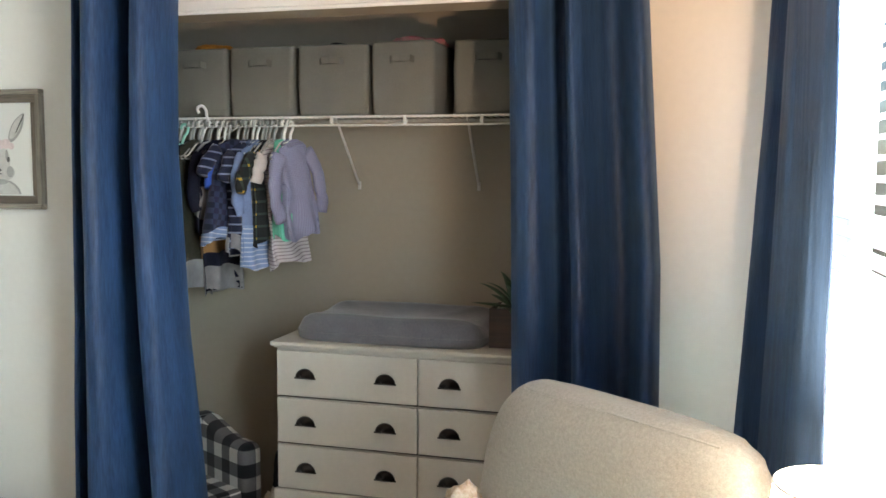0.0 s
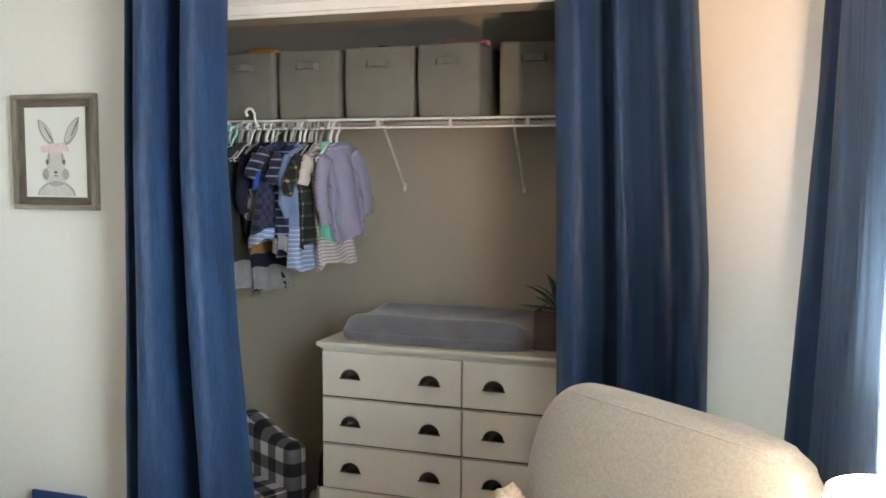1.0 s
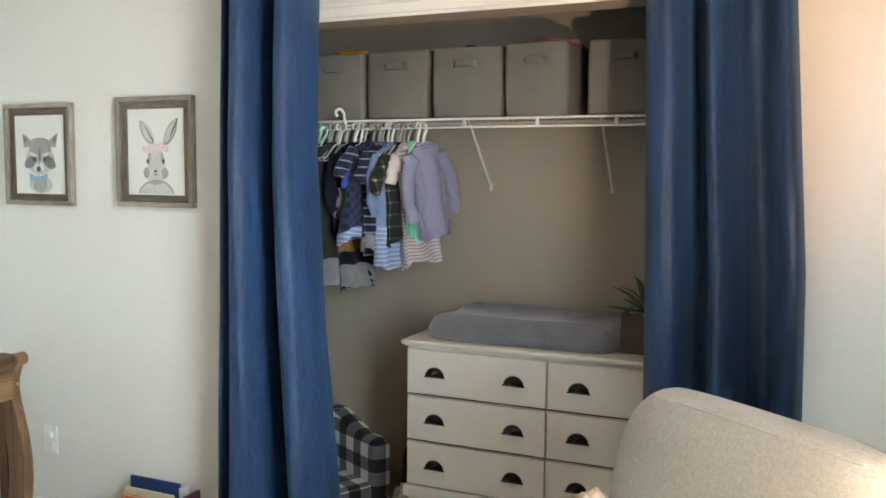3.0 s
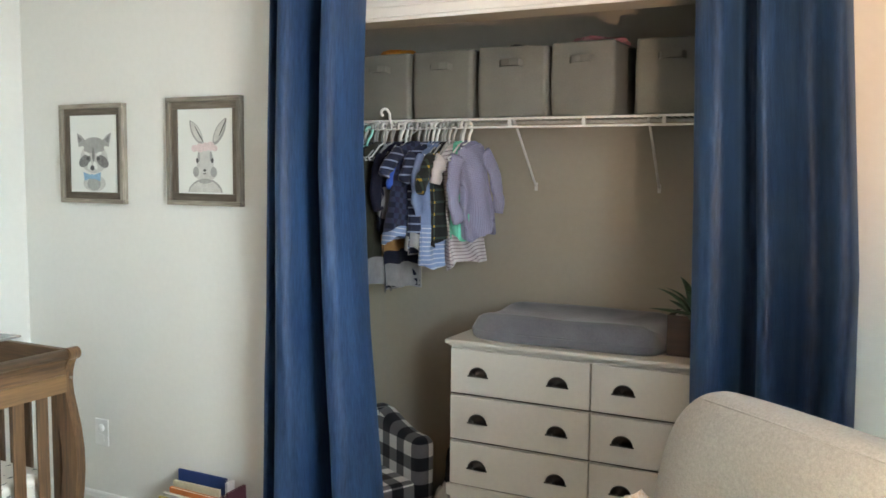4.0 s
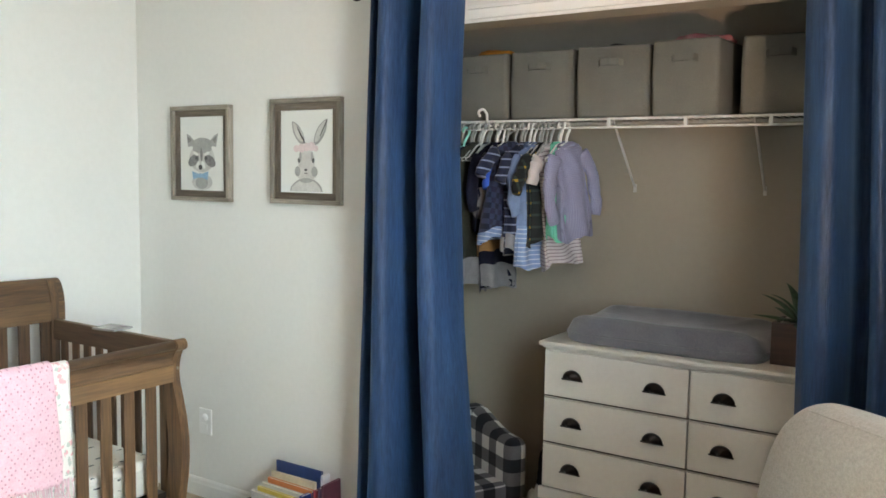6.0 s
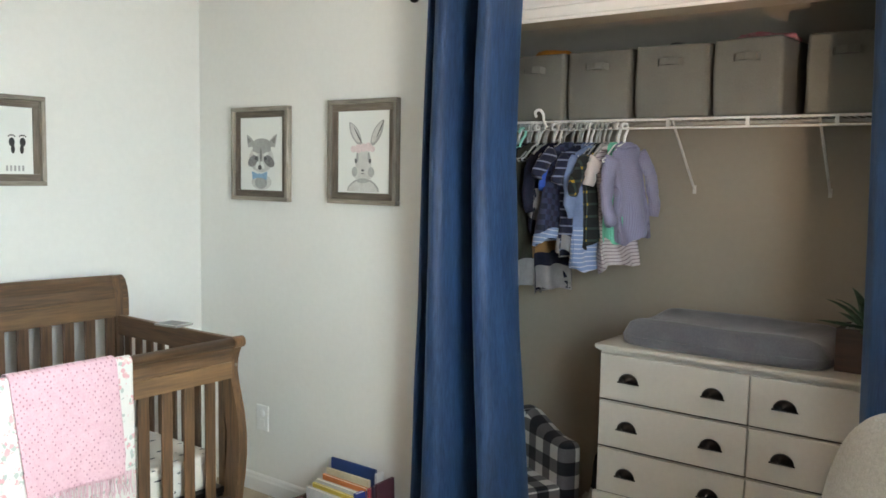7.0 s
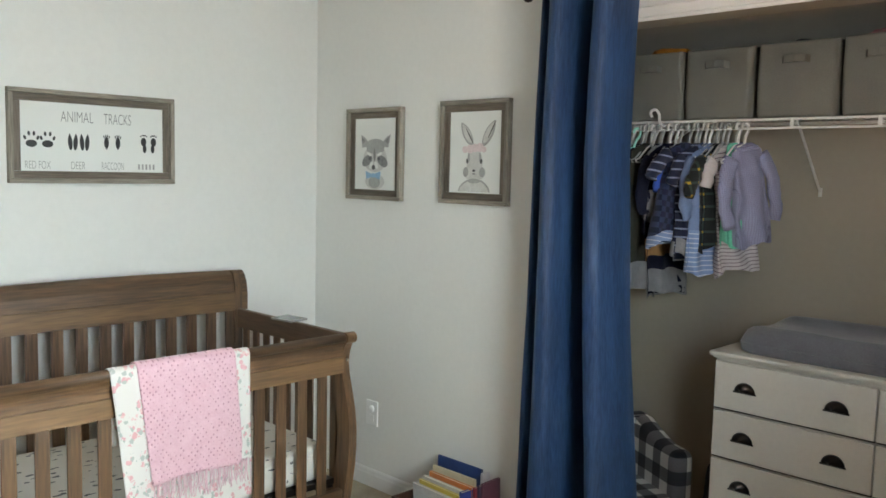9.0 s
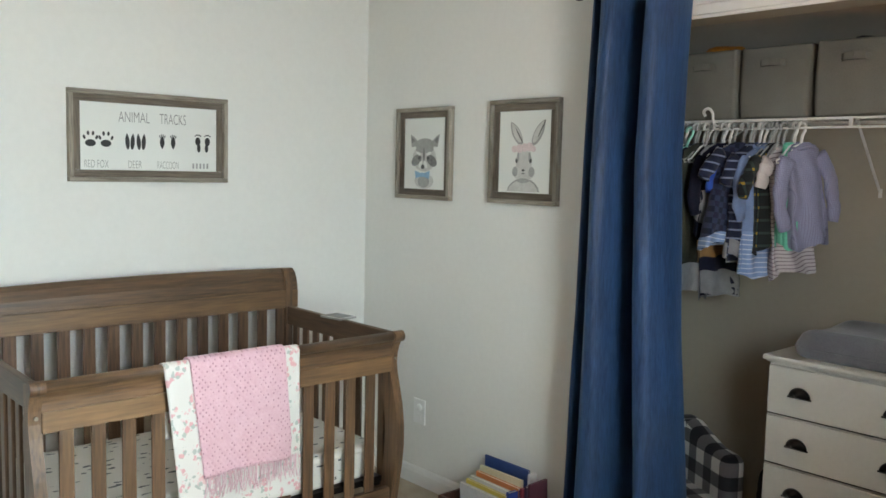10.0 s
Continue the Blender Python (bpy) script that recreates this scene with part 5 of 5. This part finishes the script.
book(pose(-1.935, -0.085, 0.013, 0, -2, 88), 0.10, 0.265, 0.010, (0.10, 0.03, 0.05), "maroon book standing upright in the box")
book(pose(-2.015, -0.150, 0.013, 0, 0, 86), 0.06, 0.215, 0.016, (0.03, 0.06, 0.28), "bright blue book standing upright in the box")


# ---- child armchair and floor things in the closet ----
def child_armchair():
    t = thing("child_armchair", pose(-1.575, 0.285, -0.002, 0, 0, 62), "black and white buffalo check child armchair in the closet", "armchair")
    part("seat", box(-0.115, 0.115, -0.19, 0.11, 0.03, 0.285, 0.03, 4), CHECK, t, smooth=True)
    part("backrest", box(-0.19, 0.19, 0.09, 0.175, 0.03, 0.52, 0.04, 5), CHECK, t, smooth=True)
    for s in (-1, 1):
        bm = bmesh.new()
        a, b = sorted((s * 0.105, s * 0.20))
        box(a, b, -0.205, 0.12, 0.03, 0.455, 0.045, 5, bm=bm)
        bmesh.ops.subdivide_edges(bm, edges=[e for e in bm.edges if abs(e.verts[0].co.y - e.verts[1].co.y) > 0.1], cuts=5)
        for v in bm.verts:
            if v.co.z > 0.3:
                v.co.z += 0.070 * max(0.0, (v.co.y + 0.10) / 0.22) ** 1.3
        part("arm", bm, CHECK, t, smooth=True)
    for x in (-0.15, 0.15):
        for y in (-0.16, 0.13):
            part("foot", box(x - 0.02, x + 0.02, y - 0.02, y + 0.02, 0.0, 0.031, 0.003), GAP, t)


child_armchair()
bag = heap("storage_bag", -1.225, 0.44, 0.15, 0.075, 0.10, 0.30, DARKCLOTH, "black cloth bag slumped beside the dresser", "bag", 2.2, 0.25)



# ---- clothes on hangers ----
NAVY = material("navy_cotton", (0.012, 0.014, 0.030), 0.9, scale=20, detail=250, bump=0.4, spread=0.4)
OLIVE = material("dark_olive_cotton", (0.035, 0.036, 0.028), 0.9, scale=20, detail=250, bump=0.4, spread=0.4)
HEATHER = material("heather_grey_cotton", (0.22, 0.22, 0.23), 0.9, scale=30, detail=300, bump=0.4, spread=0.25)
TAN = material("tan_canvas", (0.27, 0.15, 0.060), 0.9, scale=20, detail=250, bump=0.4, spread=0.25)
SKYBLUE = material("light_blue_cotton", (0.17, 0.23, 0.38), 0.9, scale=20, detail=250, bump=0.4, spread=0.2)
ROYAL = material("royal_blue_cotton", (0.035, 0.085, 0.38), 0.9, scale=20, detail=250, bump=0.4, spread=0.2)
MINT = material("mint_green_cotton", (0.16, 0.50, 0.36), 0.9, scale=20, detail=250, bump=0.4, spread=0.2)
CREAM = material("cream_cotton", (0.52, 0.47, 0.46), 0.9, scale=20, detail=250, bump=0.4, spread=0.12)
PERI = checks("periwinkle_grid_cotton", ((0.25, 0.25, 0.36), (0.20, 0.20, 0.30), (0.09, 0.09, 0.17)), 0.0065, ("X", "Z"), lines=True)
NAVY_STRIPE = checks("navy_stripe_jersey", ((0.014, 0.018, 0.040), (0.03, 0.045, 0.10), (0.17, 0.20, 0.29)), 0.030, ("Z",), lines=True)
BLUE_STRIPE = checks("blue_stripe_jersey", ((0.19, 0.26, 0.43), (0.22, 0.3, 0.45), (0.48, 0.52, 0.62)), 0.017, ("Z",), lines=True)
PALE_STRIPE = checks("pale_stripe_jersey", ((0.50, 0.46, 0.47), (0.34, 0.32, 0.34), (0.15, 0.10, 0.14)), 0.014, ("Z",), lines=True)
YELLOW_PLAID = checks("black_yellow_flannel", ((0.014, 0.016, 0.018), (0.03, 0.045, 0.04), (0.40, 0.26, 0.03)), 0.045, ("X", "Z"), lines=True)
NAVY_PLAID = checks("navy_plaid_flannel", ((0.012, 0.016, 0.036), (0.028, 0.038, 0.08), (0.022, 0.022, 0.05)), 0.04, ("X", "Z"))
HANGER_GREY = material("grey_hanger_plastic", (0.33, 0.34, 0.33), 0.4)
HANGER_MINT = material("mint_hanger_plastic", (0.30, 0.66, 0.56), 0.4)
HANGER_WHITE = material("white_hanger_plastic", (0.74, 0.74, 0.72), 0.4)
ROD_Y, ROD_Z = 0.281, 1.6745


def hanger(m, mat, label, w=0.135):
    """A child's tubular hanger: hook over the rod, sloped arms, lower bar."""
    t = thing("hanger", m, label, "hanger", "hangers on the shelf rod")
    pts = [(-0.014, 0, -0.006)] + [(0.014 * -math.cos(a), 0, 0.002 + 0.013 * math.sin(a)) for a in [math.pi * k / 8 for k in range(1, 9)]]
    pts += [(0.014, 0, -0.012), (0.004, 0, -0.030), (0.0, 0, -0.045), (0, 0, -0.060)]
    part("hook", tube(pts, 0.0055, 7), mat, t, smooth=True)
    loop = [(0, 0, -0.058), (-0.03, 0, -0.070), (-w + 0.02, 0, -0.112), (-w, 0, -0.118), (-w + 0.004, 0, -0.126), (w - 0.004, 0, -0.126), (w, 0, -0.118), (w - 0.02, 0, -0.112), (0.03, 0, -0.070)]
    part("arm_loop", tube(loop, 0.0032, 7, closed=True), mat, t, smooth=True)
    return t


def shirt(m, label, category, mat, half=0.115, length=0.30, sleeve=0.13, sleeve_mat=None, thick=0.026, hem=None, hem_share=0.25, collar=None, seed=0.0, splay=0.4, panel=None, trim=None):
    """A small garment hung by its shoulders, z = 0 at the rod: body, two sleeves, and perhaps a hem band and a collar."""
    t = thing("garment", m, label, category, "children's clothes on hangers")

    def body(s0, s1, grow):
        bm = bmesh.new()
        nt, na = 24, 44
        rings = []
        for j in range(nt + 1):
            s = s0 + (s1 - s0) * j / nt
            ring = []
            for k in range(na):
                a = 2 * math.pi * k / na
                w = half * (0.90 + 0.16 * s) + grow
                x = w * math.copysign(abs(math.cos(a)) ** 0.8, math.cos(a))
                d = (thick * (0.35 + 0.75 * min(1, s * 2.5)) + grow) * math.sin(a)
                top = -0.054 - 0.58 * max(0.0, abs(x) - 0.018)
                bottom = -0.062 - length + 0.016 * math.cos(a * 2 + seed) + 0.014 * noise.noise((math.cos(a) * 1.5, math.sin(a) * 1.5, seed))
                z = top + (bottom - top) * s
                wr = 0.017 * s * math.sin(a * 5 + seed * 3 + 2.0 * noise.noise((s * 2, seed, 0.0))) + 0.017 * noise.noise((x * 14 + seed, d * 14, z * 9)) + 0.006 * noise.noise((x * 40, d * 30 + seed, z * 22 + x * 20))
                ring.append(bm.verts.new((x + 0.4 * wr, d + wr, z)))
            rings.append(ring)
        for p, q in zip(rings, rings[1:]):
            for k in range(na):
                bm.faces.new((p[k], p[(k + 1) % na], q[(k + 1) % na], q[k]))
        return bm

    part("body", body(0.0, 1.0, 0.0), mat, t, smooth=True)
    if hem:
        part("hem_panel", body(1.0 - hem_share, 1.015, 0.003), hem, t, smooth=True)
    if panel:
        part("cloth_panel", body(panel[1], panel[2], 0.004), panel[0], t, smooth=True)
    if trim:
        for s in (-1, 1):
            pts = [(s * (0.018 + 0.055 * f), -0.030 - 0.012 * math.sin(3 * f), -0.066 - (length - 0.02) * f) for f in [k / 10 for k in range(11)]]
            part("edge_trim", tube(pts, 0.0065, 6), trim, t, smooth=True)
    if sleeve:
        for s in (-1, 1):
            n = 14
            pts, rad = [], []
            for k in range(n + 1):
                f = k / n
                ang = (splay + (0.45 if sleeve < 0.16 else 0.0)) * (1 - (0.35 if sleeve < 0.16 else 0.75) * f)
                pts.append(Vector((s * (half * 0.72 + sleeve * f * math.sin(ang) + 0.012), 0.010 * noise.noise((f * 3 + seed, s, 0.4)) - 0.012 * f, -0.056 - 0.46 * half - 0.014 - sleeve * f * math.cos(ang))))
                rad.append(0.033 - 0.009 * f + 0.006 * noise.noise((f * 7, seed, s)))
            b = tube(pts, rad, 12)
            for v in b.verts:
                v.co.y = v.co.y * 0.62 + 0.008 * noise.noise((v.co.x * 34, seed, v.co.z * 28))
            part("sleeve", b, sleeve_mat or mat, t, smooth=True)
    if collar:
        ring = [(0.042 * math.cos(a), 0.024 * math.sin(a), -0.062 - 0.010 * abs(math.cos(a)) + 0.006 * math.sin(a)) for a in [2 * math.pi * k / 18 for k in range(18)]]
        part("collar", tube(ring, 0.0075, 7, closed=True), collar, t, smooth=True)
    return t


def on_rod(x, turn, tilt=0.0):
    return pose(x, ROD_Y, ROD_Z, 0, 0, turn) @ pose(0, 0, 0, 0, tilt, 0)


rnd = random.Random(21)
CLOTHES = (
    # x, turn, label, kind, cloth, half, length, sleeve, sleeve cloth, hem, share, collar, panel, trim
    (-1.587, 84, "dark olive cotton top on a hanger", "shirt", OLIVE, 0.12, 0.34, 0.15, None, None, 0, None, None, None),
    (-1.545, 82, "black cotton top on a hanger", "shirt", NAVY, 0.12, 0.42, 0.14, None, None, 0, None, None, None),
    (-1.510, 80, "dark cotton overalls with grey hem on a hanger", "overalls", OLIVE, 0.10, 0.55, 0.0, None, HEATHER, 0.18, None, None, None),
    (-1.471, 76, "navy outfit with tan panel and grey hem", "outfit", NAVY, 0.095, 0.555, 0.0, None, HEATHER, 0.16, None, (TAN, 0.58, 0.74), None),
    (-1.427, 72, "navy cardigan with white trim on a hanger", "cardigan", NAVY, 0.105, 0.345, 0.20, NAVY, None, 0, None, (HEATHER, 0.42, 0.80), CREAM),
    (-1.386, 80, "royal blue top with dark body", "shirt", NAVY, 0.105, 0.31, 0.11, ROYAL, None, 0, None, None, None),
    (-1.350, 76, "navy plaid shirt with striped hem", "shirt", NAVY_PLAID, 0.105, 0.375, 0.12, NAVY_STRIPE, BLUE_STRIPE, 0.10, None, None, None),
    (-1.311, 82, "navy striped jersey top on a hanger", "shirt", NAVY_STRIPE, 0.105, 0.40, 0.11, None, HEATHER, 0.14, None, None, None),
    (-1.270, 78, "light blue shirt with striped lower half", "shirt", SKYBLUE, 0.098, 0.450, 0.21, None, BLUE_STRIPE, 0.36, SKYBLUE, None, None),
    (-1.237, 82, "black and yellow plaid flannel shirt", "shirt", YELLOW_PLAID, 0.105, 0.36, 0.15, None, None, 0, None, None, None),
    (-1.201, 74, "pale striped jersey outfit on a hanger", "outfit", PALE_STRIPE, 0.090, 0.450, 0.10, CREAM, PALE_STRIPE, 0.3, CREAM, None, None),
    (-1.170, 68, "mint green cotton top on a hanger", "shirt", MINT, 0.042, 0.350, 0.0, None, None, 0, None, None, None),
    (-1.137, 68, "periwinkle blue fine-checked button shirt on a hanger", "shirt", PERI, 0.076, 0.345, 0.240, None, None, 0, PERI, None, None),
)
for i, (x, turn, label, kind_, cloth, half, length, sleeve, sl, hem, share, collar, panel, trim) in enumerate(CLOTHES):
    hanger(on_rod(x, turn), HANGER_GREY if i % 4 else HANGER_WHITE, "grey plastic child hanger holding a garment", min(half, 0.115))
    lean = rnd.uniform(-12, 9)
    shirt(on_rod(x, turn, lean), label, kind_, cloth, half, length, sleeve, sl, 0.022 + 0.006 * rnd.random(), hem, share or 0.2, collar, i * 1.7, 0.42 + 0.22 * rnd.random(), panel, trim)


for k in range(13):
    x = -1.617 + 0.037 * k + rnd.uniform(-0.012, 0.012)
    hanger(on_rod(x, rnd.uniform(76, 92)), HANGER_GREY if k % 3 else HANGER_WHITE, "empty grey plastic child hanger on the rod", 0.10)
hanger(pose(-1.556, ROD_Y - 0.02, ROD_Z - 0.012, 0, 10, 62), HANGER_MINT, "mint green plastic child hanger on the rod", 0.085)
hanger(pose(-1.479, ROD_Y - 0.03, ROD_Z + 0.055, 8, -34, 40), HANGER_WHITE, "white hanger hooked askew over the shelf rod", 0.10)

# plush lying on the closet floor
FLEECE = material("pale_grey_fleece", (0.42, 0.40, 0.37), 0.95, scale=20, detail=200, bump=0.7, spread=0.2)
BROWN_FUR = material("brown_white_fleece", (0.30, 0.21, 0.15), 0.95, (0.52, 0.45, 0.40), 26, 120, 0.8)
heap("plush_cushion", -1.20, 0.24, 0.11, 0.055, 0.075, 0.21, FLEECE, "pale grey plush cushion on the closet floor", "cushion", 5.2, 0.15)
heap("plush_toy", -0.208, -0.845, 0.70, 0.062, 0.062, 0.130, BROWN_FUR, "brown and white fleece plush resting on the armchair arm", "plush toy", 8.3, 0.15)
